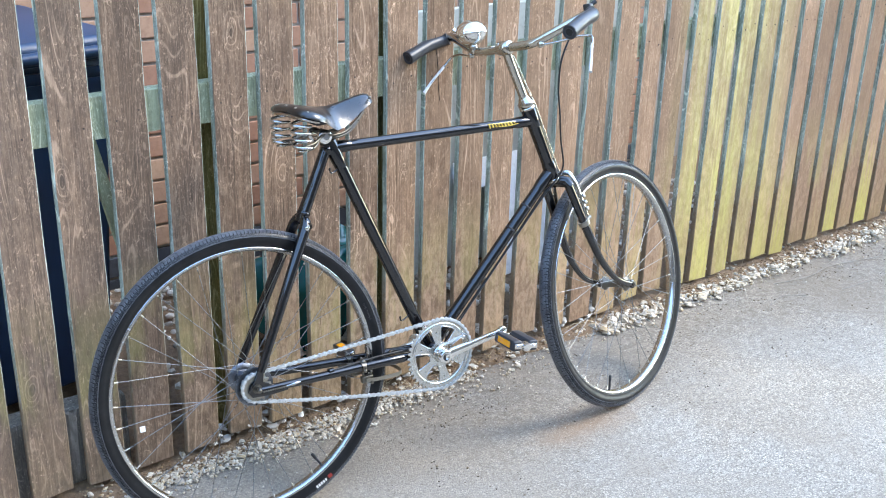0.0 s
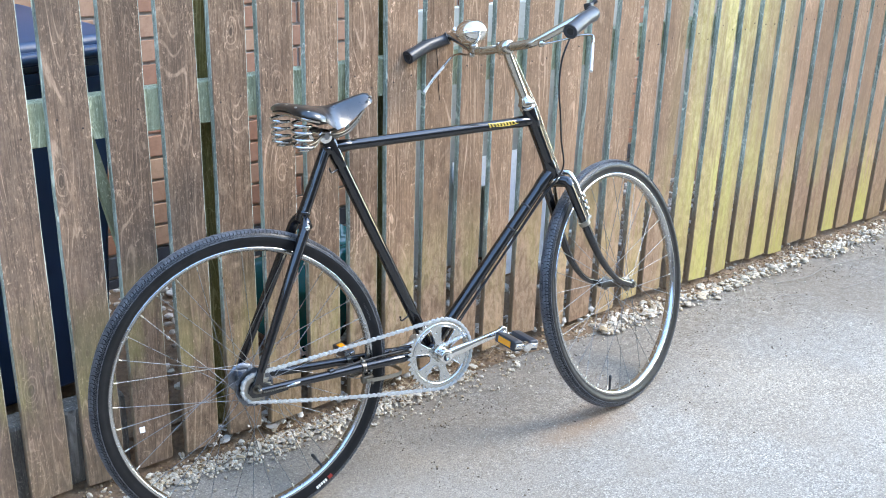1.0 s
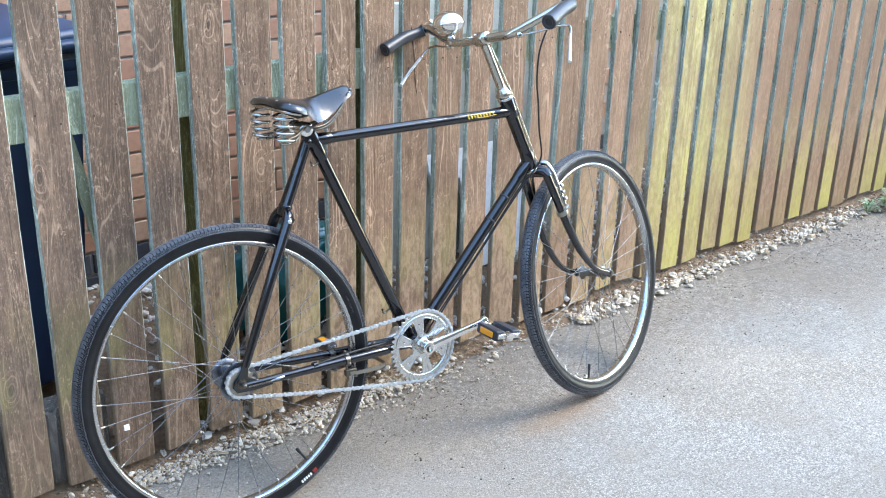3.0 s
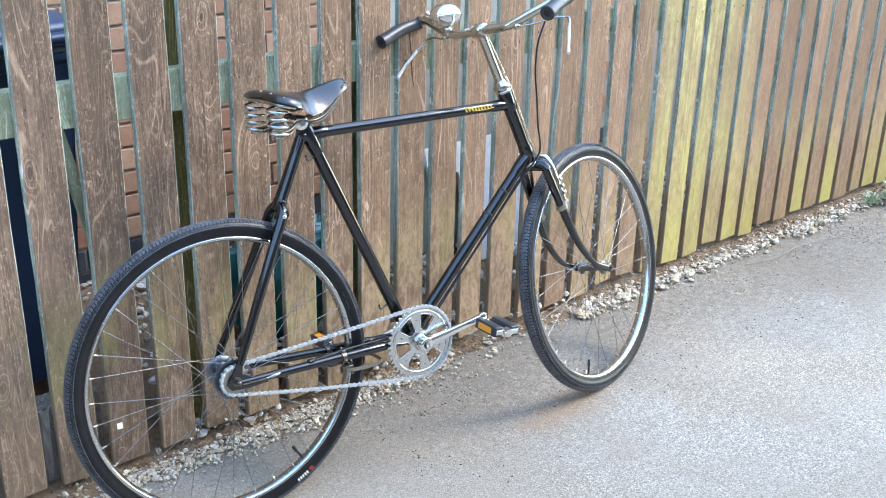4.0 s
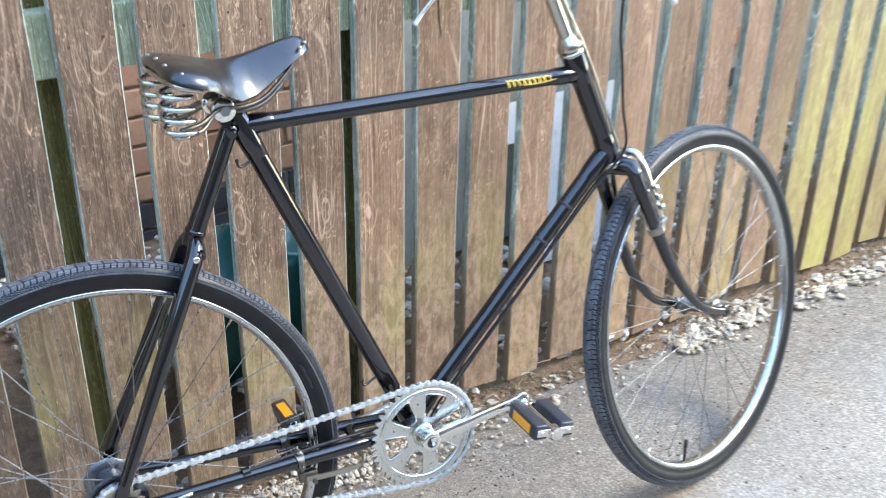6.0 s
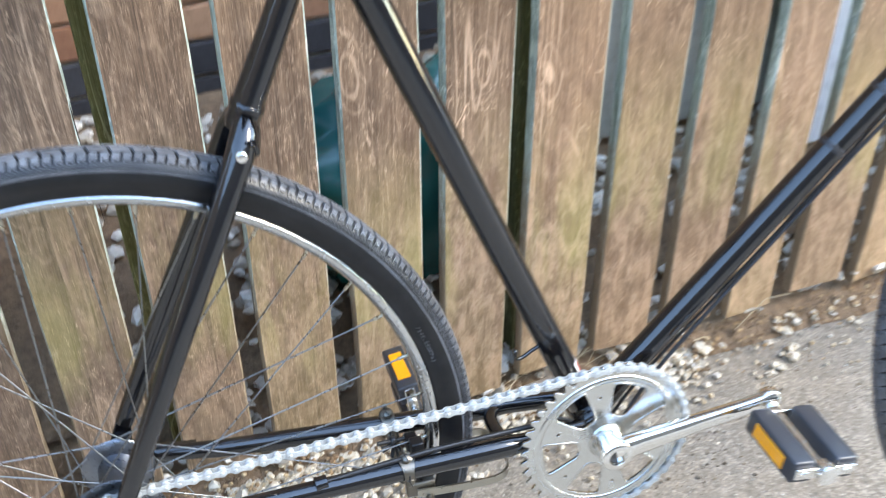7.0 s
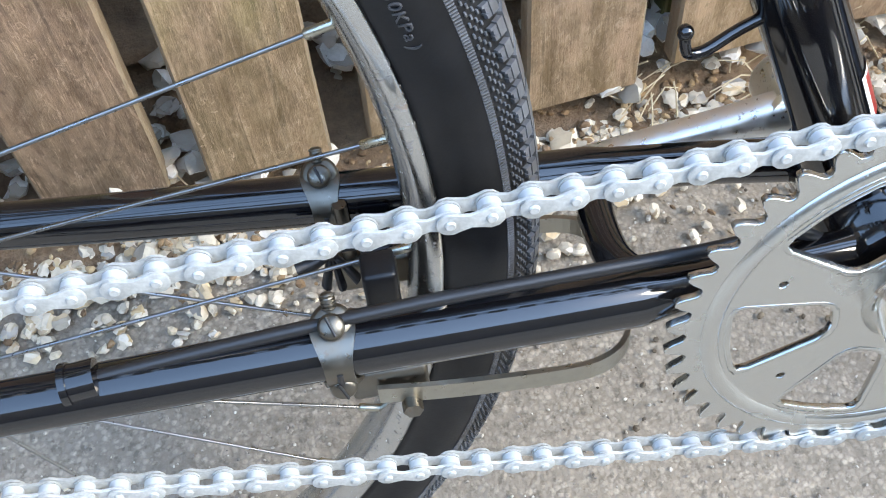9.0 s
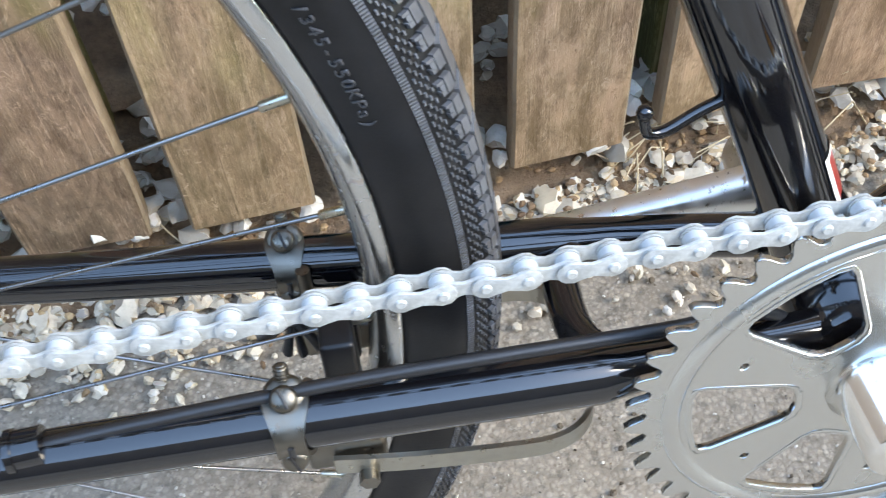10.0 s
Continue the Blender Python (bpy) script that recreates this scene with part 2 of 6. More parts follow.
        for i, val in ((1, 0.7), (2, 1.40), (3, 0.16), (4, 1.0)):
            far_.inputs[i].default_value = val
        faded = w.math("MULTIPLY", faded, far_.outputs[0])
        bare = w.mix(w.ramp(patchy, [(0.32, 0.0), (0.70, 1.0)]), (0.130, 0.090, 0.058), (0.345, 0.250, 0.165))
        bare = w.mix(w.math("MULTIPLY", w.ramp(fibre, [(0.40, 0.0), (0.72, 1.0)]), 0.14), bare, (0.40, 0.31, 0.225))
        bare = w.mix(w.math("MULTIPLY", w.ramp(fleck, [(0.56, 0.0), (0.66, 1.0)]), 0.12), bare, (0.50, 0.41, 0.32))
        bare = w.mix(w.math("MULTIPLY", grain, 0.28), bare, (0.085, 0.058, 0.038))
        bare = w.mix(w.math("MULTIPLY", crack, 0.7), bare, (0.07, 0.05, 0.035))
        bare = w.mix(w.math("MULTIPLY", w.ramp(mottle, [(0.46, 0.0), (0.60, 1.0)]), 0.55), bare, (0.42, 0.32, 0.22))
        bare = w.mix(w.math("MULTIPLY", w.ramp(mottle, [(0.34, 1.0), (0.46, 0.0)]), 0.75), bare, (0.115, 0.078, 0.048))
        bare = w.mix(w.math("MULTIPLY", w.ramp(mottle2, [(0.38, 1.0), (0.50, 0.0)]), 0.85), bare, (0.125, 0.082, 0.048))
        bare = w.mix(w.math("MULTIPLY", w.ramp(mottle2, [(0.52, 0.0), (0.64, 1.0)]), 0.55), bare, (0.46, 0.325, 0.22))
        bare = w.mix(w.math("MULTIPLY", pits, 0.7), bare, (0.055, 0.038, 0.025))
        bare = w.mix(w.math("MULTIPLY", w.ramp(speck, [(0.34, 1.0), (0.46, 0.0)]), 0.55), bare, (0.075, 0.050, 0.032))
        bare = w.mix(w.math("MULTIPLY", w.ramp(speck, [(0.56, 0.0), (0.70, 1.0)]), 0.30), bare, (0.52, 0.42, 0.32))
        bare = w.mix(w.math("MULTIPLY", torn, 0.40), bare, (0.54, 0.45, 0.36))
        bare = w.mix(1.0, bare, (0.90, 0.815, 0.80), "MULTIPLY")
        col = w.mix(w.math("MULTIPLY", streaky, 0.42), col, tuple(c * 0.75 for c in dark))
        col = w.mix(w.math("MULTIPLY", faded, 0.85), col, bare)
        # boards greyer and darker towards the low x end
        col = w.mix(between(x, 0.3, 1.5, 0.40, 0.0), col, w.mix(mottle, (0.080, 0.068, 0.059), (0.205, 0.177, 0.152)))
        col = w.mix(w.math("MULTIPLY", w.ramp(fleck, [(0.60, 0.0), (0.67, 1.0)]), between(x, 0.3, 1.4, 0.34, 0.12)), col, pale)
        # paler tan further along the fence, darker brown again past 3 m
        col = w.mix(w.math("MULTIPLY", between(x, 1.1, 2.3, 0.0, 0.40), w.ramp(patchy, [(0.3, 0.6), (0.7, 1.0)])), col, (0.44, 0.28, 0.175))
        col = w.mix(between(x, 2.98, 3.45, 0.0, 0.46), col, w.mix(mottle, (0.125, 0.070, 0.039), (0.26, 0.158, 0.092)))
        # algae: a faint band above the splash line, pale boards about 2.7 m along, vivid tongues beyond
        band = w.math("MULTIPLY", w.ramp(washed, [(0.44, 0.0), (0.52, 1.0)]), w.ramp(washed, [(0.60, 1.0), (0.78, 0.0)]))
        col = w.mix(w.math("MULTIPLY", band, w.math("MULTIPLY", w.ramp(patch, [(0.40, 0.0), (0.60, 1.0)]), 0.32)), col, (0.31, 0.29, 0.09))
        own = info.outputs["Random"]
        span = w.math("MULTIPLY", between(x, 2.54, 2.74), between(x, 2.94, 3.20, 1.0, 0.0))
        streak = w.noise(mapped(70, 70, 2.0), 1.0, 4.0, 0.6)
        span = w.math("MULTIPLY", span, w.ramp(streak, [(0.34, 0.45), (0.56, 1.0)]))
        pale_m = w.math("MULTIPLY", span, w.ramp(w.math("MULTIPLY_ADD", own, 0.30, patch), [(0.36, 0.25), (0.70, 1.0)]))
        col = w.mix(w.math("MULTIPLY", pale_m, 0.86), col, w.mix(w.ramp(mottle, [(0.35, 0.0), (0.62, 1.0)]), (0.42, 0.375, 0.105), w.mix(between(z, 0.25, 0.75), (0.52, 0.475, 0.135), (0.66, 0.60, 0.28))))
        reach = w.math("ADD", w.math("MULTIPLY_ADD", own, 0.24, 0.06), w.math("MULTIPLY_ADD", streak, 0.70, -0.35))
        tongue = between(w.math("SUBTRACT", reach, z), -0.14, 0.16)
        tongue = w.math("MULTIPLY", tongue, between(x, 2.2, 2.8, 0.12, 1.0))
        tongue = w.math("MULTIPLY", tongue, w.ramp(own, [(0.30, 0.25), (0.75, 1.0)]))
        tongue = w.math("MULTIPLY", tongue, w.ramp(mottle, [(0.25, 0.55), (0.6, 1.0)]))
        col = w.mix(w.math("MULTIPLY", tongue, 0.80), col, w.mix(patch, (0.37, 0.345, 0.06), (0.24, 0.225, 0.06)))
    if not moss and not variety and name == "treated_edge":
        zed = w.n("SeparateXYZ")
        w.link(w.n("NewGeometry").outputs["Position"], zed.inputs[0])
        worn = w.ramp(w.math("ADD", zed.outputs[2], w.math("MULTIPLY", mottle, 0.3)), [(0.42, 1.0), (0.62, 0.0)])
        col = w.mix(worn, col, w.mix(mottle, (0.10, 0.075, 0.05), (0.30, 0.23, 0.16)))
    if variety:
        tone = w.n("HueSaturation", Saturation=0.95)
        w.link(w.math("MULTIPLY_ADD", info.outputs["Random"], 0.42, 0.84), tone.inputs["Value"])
        w.link(col, tone.inputs["Color"])
        col = tone.outputs[0]
    col = w.mix(1.0, col, (1.25, 1.21, 1.15), "MULTIPLY")
    w.b.inputs["Specular IOR Level"].default_value = 0.18
    w.set("Base Color", col)
    w.set("Roughness", w.ramp(blot, [(0.3, 0.62), (0.7, 0.86)]))
    w.bump(speck, 0.45, 0.0016)
    w.bump(torn, 0.30, 0.0012)
    w.bump(lip, 0.35, 0.0012)
    w.bump(fibre, 0.55, 0.0014)
    w.bump(mottle2, 0.45, 0.0030)
    w.bump(patchy, 0.30, 0.0020)
    w.bump(ring, 0.20, 0.0010)
    w.bump(knot, 0.3, 0.002)
    return m


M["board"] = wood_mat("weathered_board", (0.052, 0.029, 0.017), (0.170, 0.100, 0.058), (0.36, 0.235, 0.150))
M["board_side"] = wood_mat("treated_edge", (0.11, 0.14, 0.122), (0.31, 0.365, 0.325), (0.50, 0.56, 0.50), 0.0, False)
M["rail"] = wood_mat("pale_green_rail", (0.20, 0.22, 0.14), (0.33, 0.35, 0.23), (0.46, 0.47, 0.34), 0.0, False)
M["olive_post"] = wood_mat("olive_post", (0.11, 0.095, 0.030), (0.20, 0.170, 0.058), (0.28, 0.25, 0.115), 0.0, False)
M["post"] = wood_mat("green_post", (0.055, 0.065, 0.030), (0.10, 0.105, 0.045), (0.15, 0.15, 0.07), 0.0, False)
M["sleeper"] = wood_mat("grey_timber", (0.09, 0.085, 0.075), (0.18, 0.165, 0.145), (0.30, 0.28, 0.25), 0.0, False)

M["asphalt"] = mat("worn_tarmac", (0.2, 0.19, 0.18), 0.8)
w = Nodes(M["asphalt"])
v = w.coords("World")
st = w.n("TexVoronoi", Scale=230.0, Randomness=1.0)
w.link(v, st.inputs["Vector"])
st2 = w.n("TexVoronoi", Scale=420.0, Randomness=1.0)
w.link(v, st2.inputs["Vector"])
sep = w.n("SeparateColor")
w.link(st.outputs["Color"], sep.inputs[0])
stone = w.ramp(sep.outputs[0], [(0.0, (0.14, 0.132, 0.122)), (0.14, (0.27, 0.254, 0.233)), (0.36, (0.41, 0.386, 0.352)), (0.80, (0.50, 0.470, 0.428)), (1.0, (0.66, 0.615, 0.56))])
edge = w.ramp(st.outputs["Distance"], [(0.30, 0.0), (0.62, 1.0)])
grime = w.noise(v, 2.6, 6, 0.65)
grime2 = w.noise(v, 38, 5, 0.7)
coarse = w.noise(v, 75, 4, 0.75)
col = w.mix(edge, stone, (0.235, 0.221, 0.202))
col = w.mix(w.math("MULTIPLY", w.ramp(coarse, [(0.36, 1.0), (0.50, 0.0)]), 0.56), col, (0.125, 0.116, 0.105))
col = w.mix(w.math("MULTIPLY", w.ramp(coarse, [(0.54, 0.0), (0.66, 1.0)]), 0.24), col, (0.64, 0.60, 0.55))
col = w.mix(w.math("MULTIPLY", w.ramp(grime2, [(0.42, 0.0), (0.75, 1.0)]), 0.5), col, (0.170, 0.158, 0.143))
col = w.mix(w.math("MULTIPLY", w.ramp(grime, [(0.40, 0.0), (0.62, 1.0)]), 0.60), col, (0.27, 0.252, 0.230))
# darker brown, ragged band towards the fence, weaker at low x
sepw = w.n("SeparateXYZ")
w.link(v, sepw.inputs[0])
fence_band = w.n("MapRange")
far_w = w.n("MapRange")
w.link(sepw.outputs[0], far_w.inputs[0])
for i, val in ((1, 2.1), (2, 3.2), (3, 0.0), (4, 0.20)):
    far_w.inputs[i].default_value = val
w.link(w.math("MULTIPLY_ADD", w.noise(v, 2.2, 6, 0.65), 0.9, w.math("ADD", sepw.outputs[1], far_w.outputs[0])), fence_band.inputs[0])
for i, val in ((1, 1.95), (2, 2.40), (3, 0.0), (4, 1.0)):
    fence_band.inputs[i].default_value = val
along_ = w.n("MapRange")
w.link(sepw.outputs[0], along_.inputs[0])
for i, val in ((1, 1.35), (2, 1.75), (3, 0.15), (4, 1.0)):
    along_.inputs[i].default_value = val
fence_band_f = w.math("MULTIPLY", fence_band.outputs[0], along_.outputs[0])
col = w.mix(w.math("MULTIPLY", fence_band_f, w.ramp(grime2, [(0.30, 0.22), (0.62, 0.64)])), col, (0.115, 0.102, 0.090))
pit = w.ramp(w.noise(v, 150, 3, 0.6), [(0.34, 1.0), (0.44, 0.0)])
col = w.mix(w.math("MULTIPLY", pit, 0.62), col, (0.075, 0.070, 0.066))
col = w.mix(w.math("MULTIPLY", w.ramp(w.noise(v, 170, 3, 0.6), [(0.58, 0.0), (0.68, 1.0)]), 0.30), col, (0.68, 0.64, 0.58))
wide = w.noise(v, 0.85, 5, 0.6)
col = w.mix(w.math("MULTIPLY", w.ramp(wide, [(0.40, 1.0), (0.54, 0.0)]), 0.42), col, (0.15, 0.140, 0.128))
tint = w.ramp(w.noise(v, 1.7, 4, 0.6), [(0.42, (1.19, 1.07, 0.91)), (0.58, (1.13, 1.06, 0.95))])
col = w.mix(1.0, col, tint, "MULTIPLY")
# rusty run-off beside the front tyre
away = w.n("VectorMath", operation="DISTANCE")
flat_ = w.n("Mapping", Scale=(1.0, 2.6, 0.0), Rotation=(0, 0, radians(-4)))
w.link(v, flat_.inputs["Vector"])
w.link(flat_.outputs[0], away.inputs[0])
rot_ = Euler((0, 0, radians(-4))).to_matrix() @ Vector((1.82, 1.675 * 2.6, 0.0))
away.inputs[1].default_value = rot_
rust = w.math("MULTIPLY_ADD", w.noise(v, 14, 5, 0.7), -0.30, w.math("ADD", away.outputs["Value"], 0.15))
col = w.mix(w.math("MULTIPLY", w.ramp(rust, [(0.02, 1.0), (0.24, 0.0)]), 0.42), col, (0.30, 0.17, 0.09))
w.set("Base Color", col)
w.b.inputs["Specular IOR Level"].default_value = 0.20
w.set("Roughness", w.ramp(grime2, [(0.3, 0.52), (0.7, 0.8)]))
hgt = w.math("MULTIPLY_ADD", st2.outputs["Distance"], -0.5, w.math("MULTIPLY", st.outputs["Distance"], -1.0))
w.bump(hgt, 0.32, 0.0028)
w.bump(grime2, 0.25, 0.006)
M["soil"] = mat("leaf_soil", (0.30, 0.20, 0.12), 0.9)
w = Nodes(M["soil"])
v = w.coords("World")
a = w.noise(v, 60, 6, 0.75)
w.set("Base Color", w.mix(w.ramp(a, [(0.3, 0.0), (0.7, 1.0)]), (0.13, 0.082, 0.048), (0.30, 0.195, 0.115)))
w.bump(a, 0.9, 0.012)


def stone_mat(name, stops, rough=0.75):
    m = mat(name, (0.5, 0.5, 0.5), rough)
    w = Nodes(m)
    v = w.coords("Object")
    isl = w.n("NewGeometry").outputs["Random Per Island"]
    base = w.ramp(isl, stops)
    a = w.noise(v, 120, 5, 0.7)
    w.set("Base Color", w.mix(w.math("MULTIPLY", w.ramp(a, [(0.45, 0.0), (0.75, 1.0)]), 0.45), w.mix(1.0, base, (1.02, 0.97, 0.89), "MULTIPLY"), (0.25, 0.20, 0.145)))
    w.bump(a, 0.35, 0.002)
    return m


M["pebble"] = stone_mat("limestone_chips", [(0.0, (0.40, 0.365, 0.31)), (0.3, (0.55, 0.50, 0.42)), (0.6, (0.70, 0.64, 0.54)), (0.82, (0.50, 0.38, 0.23)), (0.92, (0.28, 0.27, 0.26)), (1.0, (0.72, 0.70, 0.66))])
M["litter"] = stone_mat("leaf_litter", [(0.0, (0.09, 0.058, 0.035)), (0.4, (0.20, 0.125, 0.070)), (0.75, (0.33, 0.215, 0.115)), (1.0, (0.44, 0.33, 0.20))], 0.9)
M["crumb"] = stone_mat("soil_crumb", [(0.0, (0.045, 0.036, 0.028)), (0.6, (0.095, 0.075, 0.055)), (1.0, (0.20, 0.155, 0.105))], 0.9)
M["gravel"] = stone_mat("white_gravel", [(0.0, (0.26, 0.235, 0.20)), (0.4, (0.44, 0.41, 0.37)), (0.8, (0.60, 0.58, 0.55)), (1.0, (0.72, 0.71, 0.69))])
M["grit"] = stone_mat("loose_grit", [(0.0, (0.10, 0.09, 0.085)), (0.4, (0.30, 0.28, 0.26)), (0.8, (0.5, 0.48, 0.44)), (1.0, (0.62, 0.6, 0.55))])


def brick_mat(name, a, b):
    m = mat(name, a, 0.85)
    w = Nodes(m)
    v = w.coords("World")
    r = w.n("ObjectInfo").outputs["Random"]
    t = w.noise(v, 55, 5, 0.7)
    col = w.mix(w.ramp(r, [(0.0, 0.0), (1.0, 1.0)]), a, b)
    col = w.mix(w.math("MULTIPLY", w.ramp(t, [(0.45, 0.0), (0.8, 1.0)]), 0.5), col, tuple(c * 0.5 for c in a))
    w.set("Base Color", col)
    w.bump(t, 0.4, 0.003)
    return m


M["brick"] = brick_mat("red_brick", (0.30, 0.145, 0.088), (0.43, 0.265, 0.165))
M["dark_brick"] = brick_mat("blue_brick", (0.030, 0.032, 0.040), (0.055, 0.058, 0.068))
M["mortar"] = brick_mat("mortar", (0.30, 0.27, 0.23), (0.34, 0.30, 0.25))
M["panel"] = brick_mat("grey_render", (0.38, 0.40, 0.36), (0.40, 0.42, 0.38))
M["bin"] = mat("navy_plastic", (0.014, 0.040, 0.090), 0.4)
w = Nodes(M["bin"])
w.bump(w.noise(w.coords("Object"), 200, 3), 0.15, 0.001)
M["bag"] = mat("teal_plastic_bag", (0.010, 0.105, 0.095), 0.22)
M["white_board"] = mat("old_white_paint", (0.84, 0.85, 0.83), 0.6)
w = Nodes(M["white_board"])
w.set("Base Color", w.mix(w.ramp(w.noise(w.coords("World"), 40, 5, 0.7), [(0.5, 0.0), (0.85, 1.0)]), (0.84, 0.85, 0.83), (0.55, 0.56, 0.53)))
M["leaf"] = mat("weed_leaf", (0.09, 0.20, 0.05), 0.5)
w = Nodes(M["leaf"])
w.set("Base Color", w.mix(w.n("NewGeometry").outputs["Random Per Island"], (0.20, 0.31, 0.13), (0.45, 0.53, 0.35)))
M["straw"] = mat("dry_straw", (0.48, 0.38, 0.24), 0.8)
M["twig"] = mat("bleached_twig", (0.30, 0.27, 0.235), 0.8)
# dark brick for the added walls out of view, keeps their bounce low
M["unseen_brick"] = brick_mat("unseen_wall_brick", (0.16, 0.125, 0.10), (0.16, 0.125, 0.10))

# ---- mesh helpers ----
def part(name, bm, material, parent=None, label="", smooth=True, m=None):
    """Links a bmesh as one mesh object, under a thing or a part."""
    me = bpy.data.meshes.new(name)
    bm.to_mesh(me)
    bm.free()
    me.materials.append(material)
    if smooth:
        me.shade_smooth()
        me.set_sharp_from_angle(angle=radians(62))
    return place(name, me, parent, label, m)


def place(name, me, parent=None, label="", m=None):
    ob = new(name, me)
    if parent is not None:
        ob.parent = parent
    if m is not None:
        ob.matrix_local = m
    return tagged(ob, label)


def empty(name, m, label, category, group="", kind=""):
    ob = new(name)
    ob.empty_display_size = 0.1
    ob.matrix_world = m
    return tagged(ob, label, category, group, kind)


def V(*a):
    return Vector(a)


def rings(bm, loops, closed=False, cap=True):
    """Skins a list of vertex loops."""
    vs = [[bm.verts.new(p) for p in lp] for lp in loops]
    n = len(vs[0])
    pairs = list(zip(vs, vs[1:])) + ([(vs[-1], vs[0])] if closed else [])
    for a, b in pairs:
        for i in range(n):
            bm.faces.new((a[i], a[(i + 1) % n], b[(i + 1) % n], b[i]))
    if cap and not closed:
        bm.faces.new(list(reversed(vs[0])))
        bm.faces.new(vs[-1])
    return vs


def smooth_path(pts, n=6):
    """Catmull-Rom through the points."""
    pts = [Vector(p) for p in pts]
    out = []
    for i in range(len(pts) - 1):
        p0, p1, p2, p3 = pts[max(i - 1, 0)], pts[i], pts[i + 1], pts[min(i + 2, len(pts) - 1)]
        for k in range(n):
            t = k / n
            out.append(0.5 * ((2 * p1) + (p2 - p0) * t + (2 * p0 - 5 * p1 + 4 * p2 - p3) * t * t + (3 * p1 - p0 - 3 * p2 + p3) * t ** 3))
    return out + [pts[-1]]


def tube(bm, pts, r, seg=12, flat=None, cap=True):
    """A tube along points; r may be a list; flat: (direction, factor) squashes it."""
    pts = [Vector(p) for p in pts]
    rs = r if isinstance(r, (list, tuple)) else [r] * len(pts)
    d0 = (pts[1] - pts[0]).normalized()
    up = Vector((0, 0, 1)) if abs(d0.z) < 0.9 else Vector((1, 0, 0))
    nrm = d0.cross(up).normalized()
    loops = []
    for i, p in enumerate(pts):
        d = (pts[min(i + 1, len(pts) - 1)] - pts[max(i - 1, 0)]).normalized()
        nrm = (nrm - d * nrm.dot(d)).normalized()
        bi = d.cross(nrm)
        lp = []
        for k in range(seg):
            a = 2 * math.pi * k / seg
            o = (nrm * math.cos(a) + bi * math.sin(a)) * rs[i]
            if flat:
                fd = Vector(flat[0]).normalized()
                o = o - fd * o.dot(fd) * (1 - flat[1])
            lp.append(p + o)
        loops.append(lp)
    rings(bm, loops, cap=cap)
    return bm


def lathe(bm, prof, seg=48, c=(0, 0, 0), closed=False, cap=False):
    """Turns (radius, y) pairs about the y axis through c."""
    c = Vector(c)
    loops = []
    for k in range(seg):
        a = 2 * math.pi * k / seg
        loops.append([c + Vector((r * math.cos(a), y, r * math.sin(a))) for r, y in prof])
    n = len(prof)
    vs = [[bm.verts.new(p) for p in lp] for lp in loops]
    for k in range(seg):
        a, b = vs[k], vs[(k + 1) % seg]
        for i in range(n if closed else n - 1):
            bm.faces.new((a[i], a[(i + 1) % n], b[(i + 1) % n], b[i]))
    if cap:
        bm.faces.new([vs[k][0] for k in range(seg)])
        bm.faces.new([vs[k][-1] for k in reversed(range(seg))])
    return bm


def box(bm, lo, hi, bevel=0.0, m=None):
    lo, hi = Vector(lo), Vector(hi)
    r = bmesh.ops.create_cube(bm, size=1.0)
    vs = r["verts"]
    for q in vs:
        q.co = Vector([lo[i] + (q.co[i] + 0.5) * (hi[i] - lo[i]) for i in range(3)])
    if bevel:
        es = list({e for q in vs for e in q.link_edges})
        out = bmesh.ops.bevel(bm, geom=es, offset=bevel, segments=2, affect="EDGES", profile=0.6)
        vs = list({q for f in out["faces"] for q in f.verts} | {q for q in vs if q.is_valid})
    if m is not None:
        for q in vs:
            q.co = m @ q.co
    return bm


def disc(bm, c, axis, r, h, seg=20, bevel=0.0):
    """A short solid cylinder from c along axis."""
    axis = Vector(axis).normalized()
    c = Vector(c)
    b = min(bevel, h * 0.45, r * 0.45)
    up = Vector((0, 0, 1)) if abs(axis.z) < 0.9 else Vector((1, 0, 0))
    n1 = axis.cross(up).normalized()
    n2 = axis.cross(n1)
    prof = [(r, 0), (r, h)] if not b else [(r - b, 0), (r, b), (r, h - b), (r - b, h)]
    rings(bm, [[c + axis * y + (n1 * math.cos(2 * math.pi * k / seg) + n2 * math.sin(2 * math.pi * k / seg)) * rr for k in range(seg)] for rr, y in prof])
    return bm


def B():
    return bmesh.new()


def flatten(name, splines, thick, bevel=0.0, text=None, size=0.01):
    """A mesh cut from closed outlines (holes where they nest), or lettering; lies in x, y, thick along z."""
    cu = bpy.data.curves.new(name, "FONT" if text else "CURVE")
    if text:
        cu.body, cu.size, cu.align_x, cu.align_y = text, size, "CENTER", "CENTER"
    else:
        cu.dimensions, cu.fill_mode = "2D", "BOTH"
        for pts in splines:
            sp = cu.splines.new("POLY")
            sp.points.add(len(pts) - 1)
            for p, q in zip(sp.points, pts):
                p.co = (q[0], q[1], 0, 1)
            sp.use_cyclic_u = True
    cu.extrude, cu.bevel_depth, cu.bevel_resolution = thick / 2, bevel, 1
    ob = bpy.data.objects.new(name, cu)
    scene.collection.objects.link(ob)
    me = bpy.data.meshes.new_from_object(ob.evaluated_get(bpy.context.evaluated_depsgraph_get()))
    bpy.data.objects.remove(ob)
    bpy.data.curves.remove(cu)
    me.name = name
    return me


